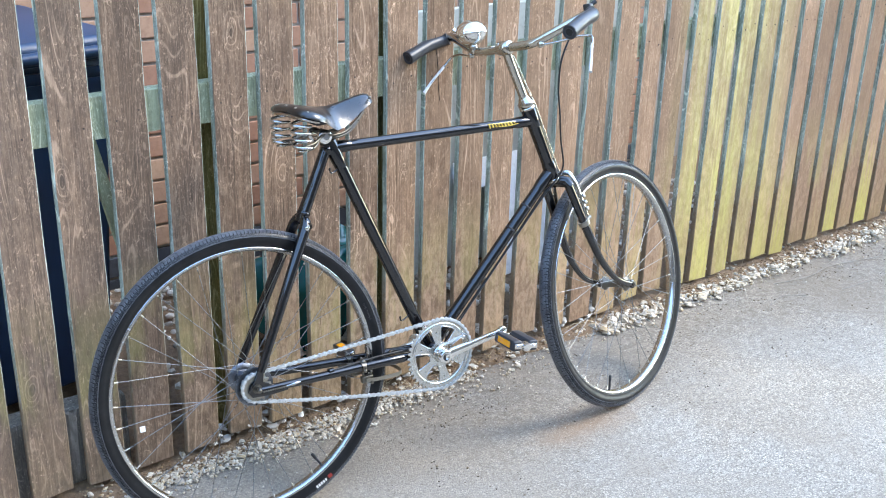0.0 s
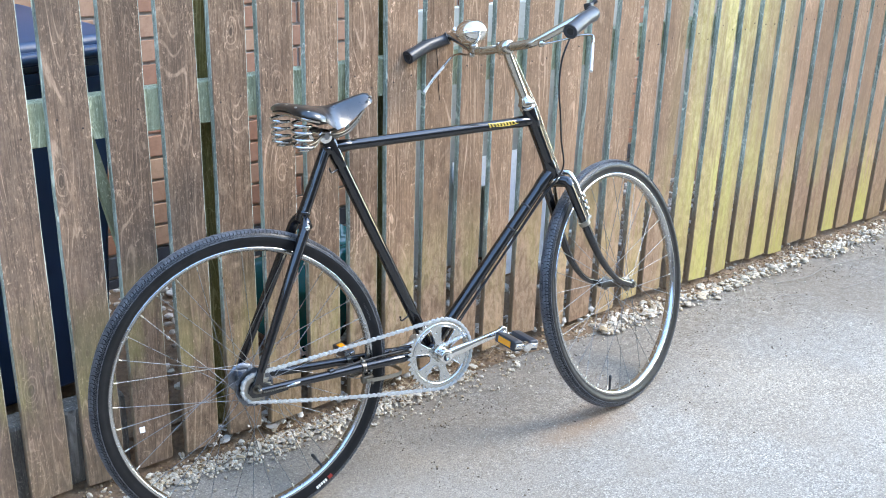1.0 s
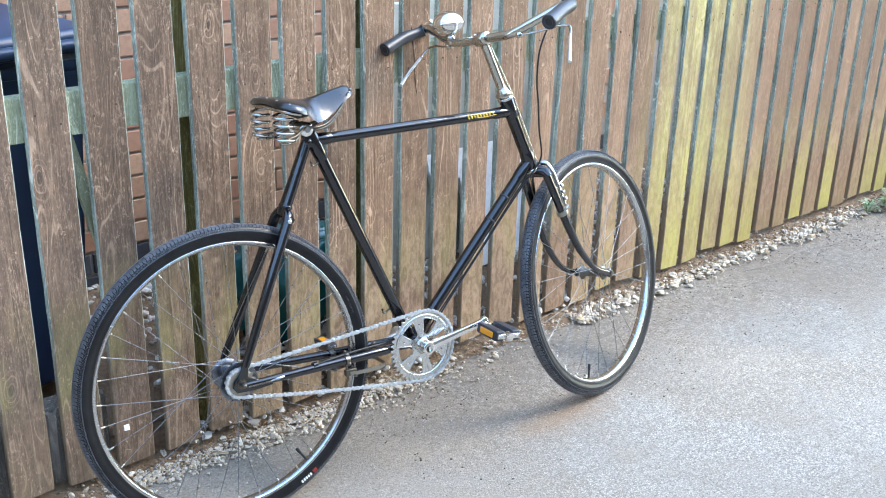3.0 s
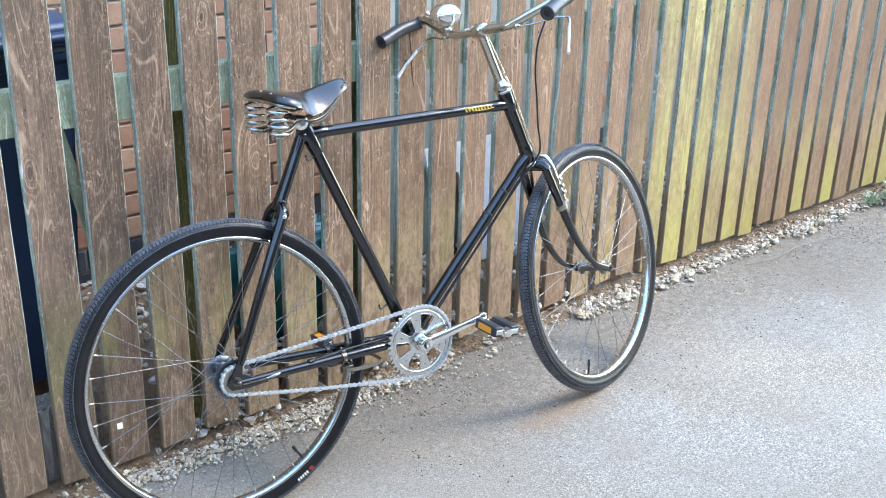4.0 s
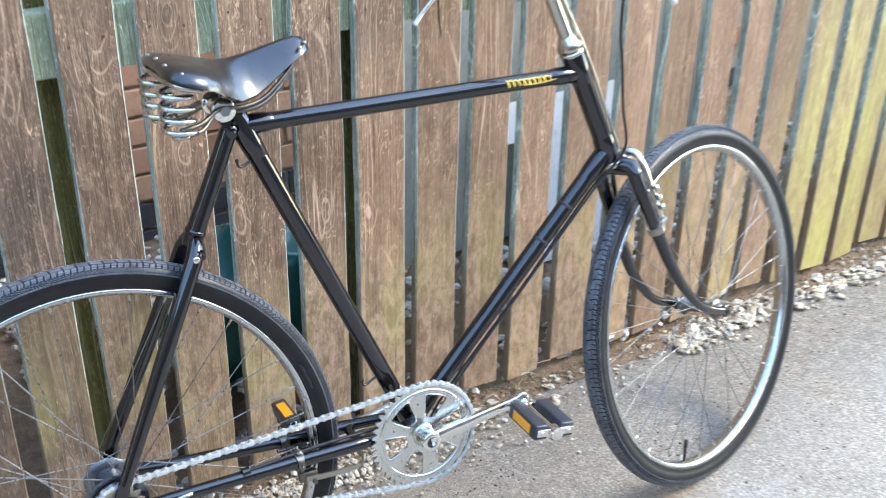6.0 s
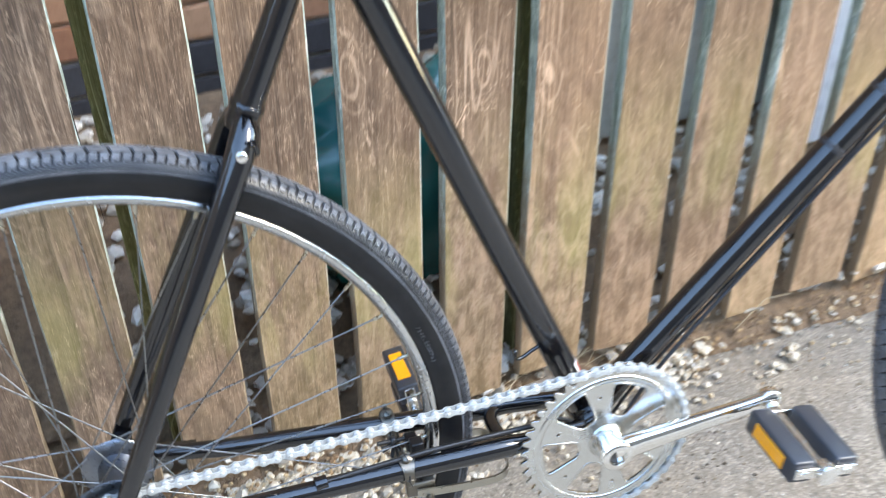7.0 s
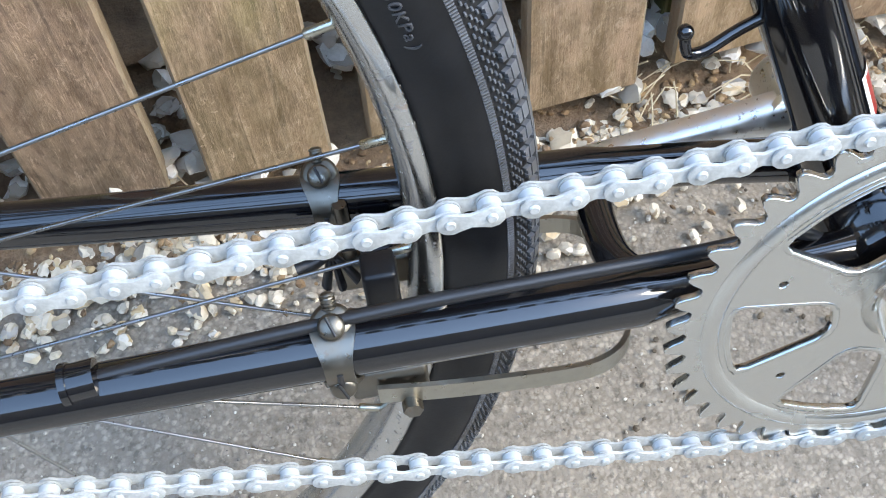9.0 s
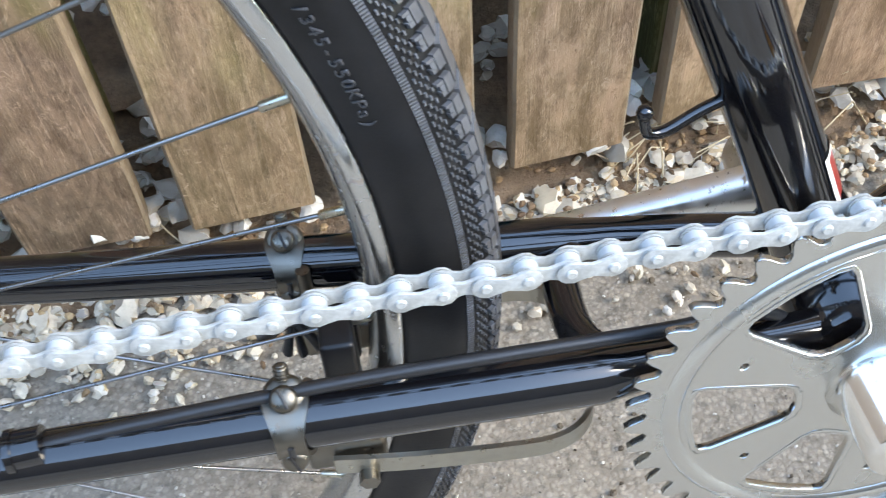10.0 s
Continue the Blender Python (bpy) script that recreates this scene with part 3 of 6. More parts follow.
# ---- ground ----
FENCE_Y = 2.114
g = B()
xs = [-400, -60, -12] + [-4 + 0.5 * i for i in range(29)] + [16, 60, 400]
ys = [-400, -60, -12] + [-4 + 0.5 * i for i in range(13)] + [4, 12, 60, 400]
grid = [[g.verts.new((x, y, 0.006 * noise.noise((x * 0.9, y * 0.9, 3.0)) if abs(x) < 20 and abs(y) < 20 and not (0 < x < 2.6 and 1.2 < y < 2) else 0.0)) for x in xs] for y in ys]
for j in range(len(ys) - 1):
    for i in range(len(xs) - 1):
        g.faces.new((grid[j][i], grid[j][i + 1], grid[j + 1][i + 1], grid[j + 1][i]))
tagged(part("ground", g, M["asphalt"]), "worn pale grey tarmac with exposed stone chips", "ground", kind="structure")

# strip of soil at the foot of the fence, uneven along its edge
g = B()
n = 160
rows_ = []
for i in range(n + 1):
    x = -1.0 + 9.0 * i / n
    edge_y = FENCE_Y - (0.034 if x < 2.0 else min(0.060, 0.034 + 0.05 * (x - 2.0))) + 0.024 * noise.noise((x * 3.1, 0, 0)) + 0.012 * noise.noise((x * 15, 4, 0))
    rows_.append([g.verts.new((x, yy, zz)) for yy, zz in ((edge_y, 0.001), (edge_y + 0.02, 0.007 + 0.003 * noise.noise((x * 20, 1, 1))), (FENCE_Y + 0.02, 0.016 + 0.006 * noise.noise((x * 9, 2, 2))), (FENCE_Y + 0.16, 0.05 + 0.012 * noise.noise((x * 11, 3, 2))))])
for a, b in zip(rows_, rows_[1:]):
    for k in range(3):
        g.faces.new((a[k], b[k], b[k + 1], a[k + 1]))
tagged(part("soil_strip", g, M["soil"]), "strip of brown soil and leaf litter along the fence foot", "soil", kind="structure")


def chip(bm, c, s, rnd, sub=1):
    """An angular stone of about size s."""
    r = bmesh.ops.create_icosphere(bm, subdivisions=sub, radius=0.5)
    seed_ = rnd.uniform(0, 50)
    q = Euler([rnd.uniform(0, 6.28) for _ in range(3)]).to_matrix()
    sc = Vector((s * rnd.uniform(0.8, 1.25), s * rnd.uniform(0.6, 1.0), s * rnd.uniform(0.45, 0.75)))
    tw = Euler((rnd.uniform(-0.3, 0.3), rnd.uniform(-0.3, 0.3), rnd.uniform(0, 6.28))).to_matrix()
    for vt in r["verts"]:
        p = q @ vt.co
        p *= rnd.uniform(0.78, 1.12) if sub == 1 else rnd.uniform(0.90, 1.06) * (1 + 0.75 * noise.noise(p * 2.4 + Vector((seed_, 0, 0))))
        vt.co = Vector(c) + tw @ Vector((p.x * sc.x, p.y * sc.y, p.z * sc.z))


def stones(name, count, spot, size, material, label, seed, sub=1):
    """Many loose stones, baked from a few master chips."""
    rnd = random.Random(seed)
    masters = []
    for _ in range(14):
        bm = B()
        chip(bm, (0, 0, 0), 1.0, rnd, sub)
        masters.append(([tuple(q.co) for q in bm.verts], [tuple(q.index for q in f.verts) for f in bm.faces]))
        bm.free()
    co, fa = [], []
    for _ in range(count):
        x, y, z = spot(rnd)
        s = size(rnd)
        vs, fs = rnd.choice(masters)
        a = rnd.uniform(0, 6.28)
        ca, sa = math.cos(a) * s, math.sin(a) * s
        o = len(co)
        co += [(x + p[0] * ca - p[1] * sa, y + p[0] * sa + p[1] * ca, z + (p[2] + 0.22) * s) for p in vs]
        fa += [tuple(i + o for i in f) for f in fs]
    me = bpy.data.meshes.new(name)
    me.from_pydata(co, [], fa)
    me.materials.append(material)
    if sub > 1:
        me.shade_smooth()
        me.set_sharp_from_angle(angle=radians(33))
    return tagged(place(name, me), label, "stones", kind="stuff")


def strip_spot(rnd):
    x = rnd.uniform(-0.3, 5.5)
    while 1.5 < x < 2.3 and rnd.random() < 0.55:              # fewer lie past the cranks
        x = rnd.uniform(-0.3, 5.5)
    w_ = 0.5 + 0.5 * noise.noise((x * 2.3, 7, 0))
    y = FENCE_Y + 0.01 - abs(rnd.gauss(0.0, 0.042)) * (0.6 + w_) - 0.008
    if rnd.random() < 0.22:                                  # some lie under and behind the boards
        y = FENCE_Y + rnd.uniform(0.0, 0.15)
        return x, y, 0.014 + max(0, y - FENCE_Y - 0.02) * 0.25
    return x, y, 0.002 + max(0, (y - FENCE_Y + 0.06)) * 0.15


stones("stone_chips", 1150, strip_spot, lambda r: min(0.024, 0.007 + abs(r.gauss(0, 0.007))), M["pebble"], "pale limestone chips scattered along the fence foot", 3, 2)
stones("chip_drift", 1500, lambda r: (2.25 + 4.8 * r.random() ** 1.3, FENCE_Y - 0.060 + r.gauss(0, 0.020), 0.003 + r.random() * 0.006), lambda r: min(0.034, 0.008 + abs(r.gauss(0, 0.009))), M["pebble"], "white limestone chips drifted along the tarmac edge", 13, 2)
stones("near_chips", 1450, lambda r: (r.uniform(0.66, 1.74), FENCE_Y - 0.006 - abs(r.gauss(0, 0.038)), 0.003), lambda r: r.uniform(0.005, 0.015), M["pebble"], "pale limestone chips lying under the bicycle", 14, 2)
stones("gap_stones", 400, lambda r: (r.uniform(0.88, 2.4), FENCE_Y + r.uniform(0.0, 0.15), 0.022 + 0.03 * r.random()), lambda r: r.uniform(0.010, 0.028), M["gravel"], "grey stones lying in the gaps of the fence", 16, 2)
stones("leaf_litter", 7000, lambda r: (r.uniform(-0.3, 6.0), FENCE_Y + r.uniform(-0.02, 0.12) - abs(r.gauss(0, 0.04)), 0.014), lambda r: r.uniform(0.003, 0.009), M["litter"], "brown crumbled leaf litter along the fence foot", 15)
stones("small_chips", 1000, lambda r: (r.uniform(-0.3, 5.5), FENCE_Y - 0.03 - abs(r.gauss(0, 0.07)), 0.001), lambda r: r.uniform(0.004, 0.011), M["pebble"], "small pale chips strewn along the tarmac edge", 4)
stones("loose_grit", 6000, lambda r: (r.uniform(0.3, 2.6), 2.08 - abs(r.gauss(0, 0.36)), -0.0005), lambda r: r.uniform(0.0012, 0.0034), M["grit"], "loose grit lying on the tarmac", 5)


def crumb_spot(rnd):
    """Dark crumbs lie in loose patches near the edge of the tarmac."""
    while True:
        x, y = rnd.uniform(1.3, 4.8), FENCE_Y - 0.09 - abs(rnd.gauss(0, 0.24))
        if noise.noise((x * 4.2, y * 6.5, 2.0)) > rnd.uniform(-0.15, 0.55):
            return x, y, -0.0006


stones("edge_debris", 1900, crumb_spot, lambda r: 0.0015 + 0.006 * r.random() ** 2.2, M["crumb"], "dark crumbs of soil and leaf on the tarmac edge", 17)

stones("weed_debris", 320, lambda r: (3.75 + r.gauss(0, 0.45), 1.97 - abs(r.gauss(0, 0.09)), -0.0006), lambda r: 0.0015 + 0.005 * r.random() ** 2, M["crumb"], "dark clods and leaf crumbs round the weeds", 18)

# ---- fence ----
fence_thing = empty("fence", pose(0, FENCE_Y, 0), "weathered brown vertical board fence with gaps and green algae", "fence")
rnd = random.Random(11)
LEAN = 0.0094                      # the boards lean a touch along the fence
BOARD_X = [(0.462, 0.0935), (0.592, 0.092), (0.7165, 0.0905), (0.8425, 0.0885), (0.9631, 0.091), (1.0815, 0.0935), (1.2049, 0.0949), (1.3278, 0.0894), (1.4433, 0.0978), (1.5665, 0.0921), (1.6846, 0.089), (1.7998, 0.083), (1.916, 0.098), (2.046, 0.092), (2.163, 0.090), (2.281, 0.086), (2.400, 0.078), (2.502, 0.091), (2.630, 0.086), (2.746, 0.092), (2.866, 0.084), (2.974, 0.089), (3.088, 0.091), (3.205, 0.085), (3.315, 0.092), (3.433, 0.081), (3.539, 0.080), (3.644, 0.087), (3.756, 0.083), (3.864, 0.095), (3.986, 0.074), (4.081, 0.096)]
x = 0.462
lefts = []
while x > -1.2:
    x -= 0.122
    lefts.insert(0, (x, 0.093))
x = 4.203
rights = []
while x < 9.0:
    rights.append((x, 0.081 + 0.008 * rnd.random()))
    x += 0.112
BOARD_T = 0.019


def board_mesh(width, top, seed):
    """A sawn board, its edges a little wavy and worn, its foot ragged."""
    r = random.Random(seed)
    bm = B()
    segs = 26
    loops = []
    for k in range(segs + 1):
        f = k / segs
        z = f * top
        jl, jr = 0.0016 * noise.noise((seed, z * 4, 0)) + 0.0009 * noise.noise((seed, z * 19, 2)), 0.0016 * noise.noise((seed, 9, z * 4)) + 0.0009 * noise.noise((seed, 11, z * 19))
        cup = 0.0012 * noise.noise((seed, 3, z * 1.7))
        c = 0.0022
        lp = [(jl + c, cup), (width + jr - c, cup), (width + jr, c + cup), (width + jr, BOARD_T - c), (width + jr - c, BOARD_T), (jl + c, BOARD_T), (jl, BOARD_T - c), (jl, c + cup)]
        tilt = r.uniform(-0.004, 0.004) if k == 0 else 0.0
        loops.append([(px, py, z + (tilt * (1 if px > width / 2 else -1) if k == 0 else 0)) for px, py in lp])
    rings(bm, loops)
    me = bpy.data.meshes.new("board")
    bm.to_mesh(me)
    bm.free()
    me.materials.append(M["board"])
    me.materials.append(M["board_side"])
    for f in me.polygons:
        if abs(f.normal.x) > 0.6:
            f.material_index = 1
    return me


shear = Matrix.Identity(4)
shear[0][2] = LEAN
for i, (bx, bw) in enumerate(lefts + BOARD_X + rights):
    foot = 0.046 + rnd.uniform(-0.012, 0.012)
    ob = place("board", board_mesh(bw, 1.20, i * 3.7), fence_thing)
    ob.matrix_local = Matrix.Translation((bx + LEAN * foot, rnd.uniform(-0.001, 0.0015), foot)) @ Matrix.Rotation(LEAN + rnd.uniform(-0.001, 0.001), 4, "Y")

b = B()
box(b, (-1.2, BOARD_T + 0.002, 0.872), (9.0, BOARD_T + 0.042, 0.968), 0.003)
part("rail", b, M["rail"], fence_thing, "pale green sawn rail", smooth=False)
for px in (0.955, 1.462, 3.35, 5.2):
    b = B()
    box(b, (px, BOARD_T + 0.046, -0.3), (px + 0.075, BOARD_T + 0.121, 1.21), 0.004)
    part("post", b, M["olive_post"] if px < 1.2 else M["post"], fence_thing, "olive green square post" if px < 1.2 else "dark green square post", smooth=False)
# dark splits that follow the grain
for pts, r_ in (([(1.6045, 1.02), (1.6075, 0.985), (1.614, 0.945), (1.6165, 0.905), (1.6185, 0.875), (1.624, 0.838)], 0.0013),
                ([(0.935, 0.62), (0.9365, 0.55), (0.940, 0.47)], 0.0009), ([(1.968, 0.74), (1.9705, 0.66), (1.969, 0.58)], 0.0009), ([(2.205, 0.80), (2.2085, 0.70)], 0.0008)):
    b = B()
    sp = smooth_path([V(px, 0.0004, pz) for px, pz in pts], 4)
    tube(b, sp, [r_ * (0.15 if k in (0, len(sp) - 1) else 0.7 + 0.3 * math.sin(k * 1.7)) for k in range(len(sp))], 6, flat=((0, 1, 0), 0.6))
    part("split", b, M["split"], fence_thing, "dark split in a board")
# nail heads over the rail
for i, (bx, bw) in enumerate(lefts[-3:] + BOARD_X):
    for fx in (0.22, 0.78):
        b = B()
        zz = 0.92 + rnd.uniform(-0.02, 0.02)
        disc(b, (bx + bw * fx + LEAN * zz, -0.0012, zz), (0, 1, 0), 0.0022, 0.002, 8)
        part("nail", b, M["nail"], fence_thing)

# ---- unseen plain walls, added to block low sky and darken reflections ----
b = B()
box(b, (-9, -5.6, -0.2), (16, -5.3, 5.6))
tagged(part("wall_yard_back", b, M["unseen_brick"], smooth=False), "unseen plain brick wall added to block the low sky", "wall", kind="structure")
b = B()
box(b, (-5.3, -5.296, -0.2), (-5.0, 2.5, 4.2))
tagged(part("wall_yard_side", b, M["unseen_brick"], smooth=False), "unseen plain brick wall added to block the low sky", "wall", kind="structure")

# ---- behind the fence ----
WALL_Y = FENCE_Y + 0.90
wall = B()
box(wall, (-3, WALL_Y + 0.006, -0.3), (8, WALL_Y + 0.22, 3.2))
house_wall = tagged(part("wall_house", wall, M["mortar"], smooth=False), "red brick house wall with dark lower courses behind the fence", "wall", kind="structure")
bk = B()
box(bk, (0, 0, 0), (0.215, 0.02, 0.065), 0.003)
red_me, dark_me = bpy.data.meshes.new("brick"), bpy.data.meshes.new("brick")
bk.to_mesh(red_me)
bk.to_mesh(dark_me)
bk.free()
red_me.materials.append(M["brick"])
dark_me.materials.append(M["dark_brick"])
for row in range(20):
    for col in range(14):
        dark = row < 2
        place("brick", dark_me if dark else red_me, house_wall, "", Matrix.Translation((0.25 + col * 0.225 + (0.1125 if row % 2 else 0), WALL_Y - 0.004 + rnd.uniform(0, 0.003), 0.085 + row * 0.075)))

b = B()
n = 40
rows_ = [[b.verts.new((-1.5 + 7.5 * i / n, FENCE_Y + 0.13 + 0.8 * j / 8, 0.05 + 0.07 * min(1, j / 2) + 0.012 * noise.noise((i * 0.7, j * 0.9, 5)))) for j in range(9)] for i in range(n + 1)]
for p, q in zip(rows_, rows_[1:]):
    for k in range(8):
        b.faces.new((p[k], q[k], q[k + 1], p[k + 1]))
tagged(part("gravel_bed", b, M["soil"]), "raised soil bed between fence and house wall", "soil", kind="structure")
stones("white_gravel", 2100, lambda r: (r.uniform(0.90, 3.4), FENCE_Y + 0.12 + abs(r.uniform(0, 0.76)), 0.115 + r.uniform(0, 0.02)), lambda r: r.uniform(0.016, 0.036), M["gravel"], "white decorative gravel behind the fence", 8)
b = B()
box(b, (-1.2, 0, 0.02), (0.72, 0.07, 0.225), 0.012)
tagged(part("timber_edging", b, M["sleeper"], smooth=False, m=Matrix.Translation((0, FENCE_Y + 0.05, 0))), "grey weathered timber edging behind the fence boards", "edging")
b = B()
box(b, (1.62, 0, 0.13), (2.75, 0.03, 1.0), 0.004)
tagged(part("grey_panel", b, M["panel"], smooth=False, m=Matrix.Translation((0, FENCE_Y + 0.42, 0))), "plain pale grey panel standing in the gravel", "panel")

me = flatten("white_board", [[(2.00, 0.42), (2.12, 0.42), (2.12, 0.11), (2.42, 0.11), (2.42, 0.53), (2.00, 0.53)]], 0.016, 0.001)
me.materials.append(M["white_board"])
tagged(place("white_board", me, m=Matrix.Translation((0, FENCE_Y + 0.26, 0.006)) @ Matrix.Rotation(radians(71), 4, "X")), "white painted board with a cut corner leaning behind the fence", "board")
b = B()
box(b, (-0.014, 0, -0.36), (0.014, 0.022, 0.0), 0.002)
part("brace", b, M["rail"], fence_thing, "thin pale green brace", smooth=False, m=Matrix.Translation((0.694, BOARD_T + 0.024, 0.874)) @ Matrix.Rotation(radians(-12), 4, "Y"))


def wheelie_bin(m):
    t = empty("wheelie_bin", m, "dark navy plastic bin behind the fence", "bin")
    bm = B()
    lo, hi = 0.19, 0.24
    rings(bm, [[(sx * s, sy * s, z) for sx, sy in ((-1, -1), (1, -1), (1, 1), (-1, 1))] for s, z in ((lo, 0.0), (hi, 0.80), (hi + 0.02, 0.80), (hi + 0.02, 0.84))])
    bmesh.ops.bevel(bm, geom=list(bm.edges), offset=0.012, segments=2, affect="EDGES")
    part("body", bm, M["bin"], t)
    bm = B()
    box(bm, (-0.275, -0.275, 0.842), (0.275, 0.275, 0.90), 0.02)
    part("lid", bm, M["bin"], t)
    bm = B()
    tube(bm, [(-0.2, -0.30, 0.87), (0.2, -0.30, 0.87)], 0.014, 10)
    part("handle", bm, M["bin"], t)
    return t


wheelie_bin(pose(0.56, FENCE_Y + 0.46, 0.16, 0, 0, 8))

bm = B()
bmesh.ops.create_icosphere(bm, subdivisions=4, radius=1.0)
for q in bm.verts:
    d = q.co.normalized()
    r = 1 + 0.30 * noise.noise(d * 2.3) + 0.22 * abs(noise.noise(d * 5.0)) + 0.10 * abs(noise.noise(d * 11))
    q.co = Vector((d.x * 0.19, d.y * 0.11, d.z * 0.16)) * r
tagged(part("plastic_bag", bm, M["bag"], m=pose(1.36, FENCE_Y + 0.25, 0.27)), "crumpled teal plastic bag on the gravel", "bag")

# ---- the bicycle: u forward, v to its left, w up, from the rear axle ----
bike = empty("bicycle", Matrix.Translation((0.8934, 1.852, 0.345)) @ Euler((radians(-8.1985), 0, radians(-5.3153))).to_matrix().to_4x4(),
             "black vintage roadster bicycle with chrome rims leaning on the fence", "bicycle")
WHEEL_R, TYRE_R, BEAD_R, BEAD_Y = 0.3505, 0.0185, 0.3125, 0.0128
BB = V(0.4785, 0, -0.0362)
SEAT_TOP = V(0.2575, 0, 0.5005)
HEAD_JOINT, HEAD_LOW, HEAD_TOP = V(0.875, 0, 0.3555), V(0.8775, 0, 0.3430), V(0.8065, 0, 0.5245)
AXIS = (HEAD_TOP - HEAD_JOINT).normalized()
PIVOT = V(0.872, 0, 0.3629)
STEER = Matrix.Translation(PIVOT) @ Matrix.Rotation(0.331, 4, AXIS) @ Matrix.Translation(-PIVOT)
FRONT_HUB = V(1.1225, 0.006, -0.0022)
P_ = M["paint"]


def on_axis(w_):
    return HEAD_JOINT + AXIS * ((w_ - HEAD_JOINT.z) / AXIS.z)


def rod(name, a, b_, r, material, parent, label="", seg=16, extra=()):
    bm = B()
    tube(bm, [a, *extra, b_], r, seg)
    return part(name, bm, material, parent, label)


# frame tubes
rod("seat_tube", SEAT_TOP + V(-0.008, 0, 0.018), BB, 0.0145, P_, bike, "black enamelled seat tube", 24)
rod("top_tube", V(0.262, 0, 0.5005), V(0.806, 0, 0.4945), 0.0127, P_, bike, "black top tube with a gold transfer", 24)
rod("down_tube", V(0.868, 0, 0.3555), BB, 0.0145, P_, bike, "black down tube", 24)
rod("head_tube", HEAD_LOW, HEAD_TOP, 0.0165, P_, bike, "black head tube with pale lining", 24)


def lug(a, b_, r0, r1, length, name="lug"):
    """A stepped sleeve round the end of a tube."""
    a, b_ = Vector(a), Vector(b_)
    d = (b_ - a).normalized()
    bm = B()
    tube(bm, [a - d * 0.004, a, a + d * length * 0.7, a + d * length * 0.96, a + d * length], [r0 * 0.9, r0, r0 * 0.985, r1 * 1.03, r1], 24)
    return part(name, bm, P_, bike)


lug(V(0.806, 0, 0.4945), V(0.262, 0, 0.5005), 0.0148, 0.0127, 0.045)
lug(V(0.262, 0, 0.5005), V(0.806, 0, 0.4945), 0.0148, 0.0127, 0.040)
lug(V(0.868, 0, 0.3555), BB, 0.0166, 0.0145, 0.055)
lug(SEAT_TOP + V(-0.0075, 0, 0.0175), BB, 0.0166, 0.0145, 0.07)
lug(BB, SEAT_TOP, 0.0168, 0.0145, 0.055)
lug(BB, V(0.868, 0, 0.3555), 0.0168, 0.0145, 0.055)
lug(HEAD_TOP + AXIS * 0.001, HEAD_LOW, 0.0186, 0.0165, 0.05)
lug(HEAD_LOW - AXIS * 0.001, HEAD_TOP, 0.0186, 0.0165, 0.045)
bm = B()
lathe(bm, [(0.0, -0.036), (0.017, -0.036), (0.0205, -0.034), (0.0205, 0.034), (0.017, 0.036), (0.0, 0.036)], 32, BB)
part("bottom_bracket", bm, P_, bike)
# bands on the down tube
for f in (0.20, 0.33):
    c = V(0.868, 0, 0.3555).lerp(BB, f)
    d = (BB - V(0.868, 0, 0.3555)).normalized()
    bm = B()
    tube(bm, [c, c + d * 0.001, c + d * 0.004, c + d * 0.005], [0.0146, 0.0150, 0.0150, 0.0146], 24)
    part("cable_band", bm, M["band"], bike)

for s, nm in ((-1, "right"), (1, "left")):
    bm = B()
    clip, low = V(0.1605, s * 0.0320, 0.334), V(0.013, s * 0.056, 0.036)
    tube(bm, [V(0.1685, s * 0.0150, 0.352), V(0.1660, s * 0.0245, 0.345), clip, clip.lerp(low, 0.5), low], [0.0104, 0.0120, 0.0122, 0.0112, 0.0090], 20)
    part("seat_stay", bm, P_, bike)
    bm = B()
    if s < 0:
        line = [V(0.006, -0.056, -0.006), V(0.10, -0.0520, -0.0110), V(0.19, -0.0468, -0.0160), V(0.27, -0.0424, -0.0200), V(0.340, -0.0394, -0.0236), V(0.378, -0.0378, -0.0256), V(0.388, -0.0362, -0.0268), V(0.400, -0.0348, -0.0276), V(0.43, -0.032, -0.0300), V(0.474, -0.026, -0.0345)]
    else:
        line = [V(0.006, 0.056, -0.006), V(0.10, 0.047, -0.0155), V(0.19, 0.0430, -0.0220), V(0.27, 0.0402, -0.0276), V(0.340, 0.0375, -0.0320), V(0.378, 0.036, -0.0330), V(0.388, 0.0355, -0.0333), V(0.400, 0.035, -0.0335), V(0.43, 0.032, -0.0345), V(0.474, 0.026, -0.0362)]
    tube(bm, line, [0.0075, 0.0095, 0.0104, 0.0112, 0.0114, 0.0114, 0.0101, 0.0094, 0.0094, 0.0100], 24, flat=((0, 1, 0), 0.94))
    part("chain_stay", bm, P_, bike)
    # stay-end cap and flat rear end
    bm = B()
    bmesh.ops.create_uvsphere(bm, u_segments=14, v_segments=8, radius=0.0098, matrix=Matrix.Translation(V(0.241, s * 0.0085, 0.499)))
    part("stay_cap", bm, P_, bike)
    pl = flatten("rear_end", [[(-0.013, 0.010), (-0.004, 0.018), (0.010, 0.050), (0.020, 0.046), (0.015, 0.014), (0.04, 0.001), (0.075, -0.004), (0.072, -0.018), (0.03, -0.020), (-0.012, -0.016), (-0.020, -0.004)]], 0.005, 0.0006)
    pl.materials.append(P_)
    place("rear_end", pl, bike, "", Matrix.Translation((0, s * 0.055, -0.002)) @ Matrix.Rotation(radians(90), 4, "X"))
    bm = B()
    disc(bm, V(0.1605, s * 0.041, 0.336), (0, s, 0), 0.0052, 0.005, 16, 0.0015)
    part("bridge_bolt", bm, M["chrome"], bike, "bright bolt head on the stay bridge")
bm = B()
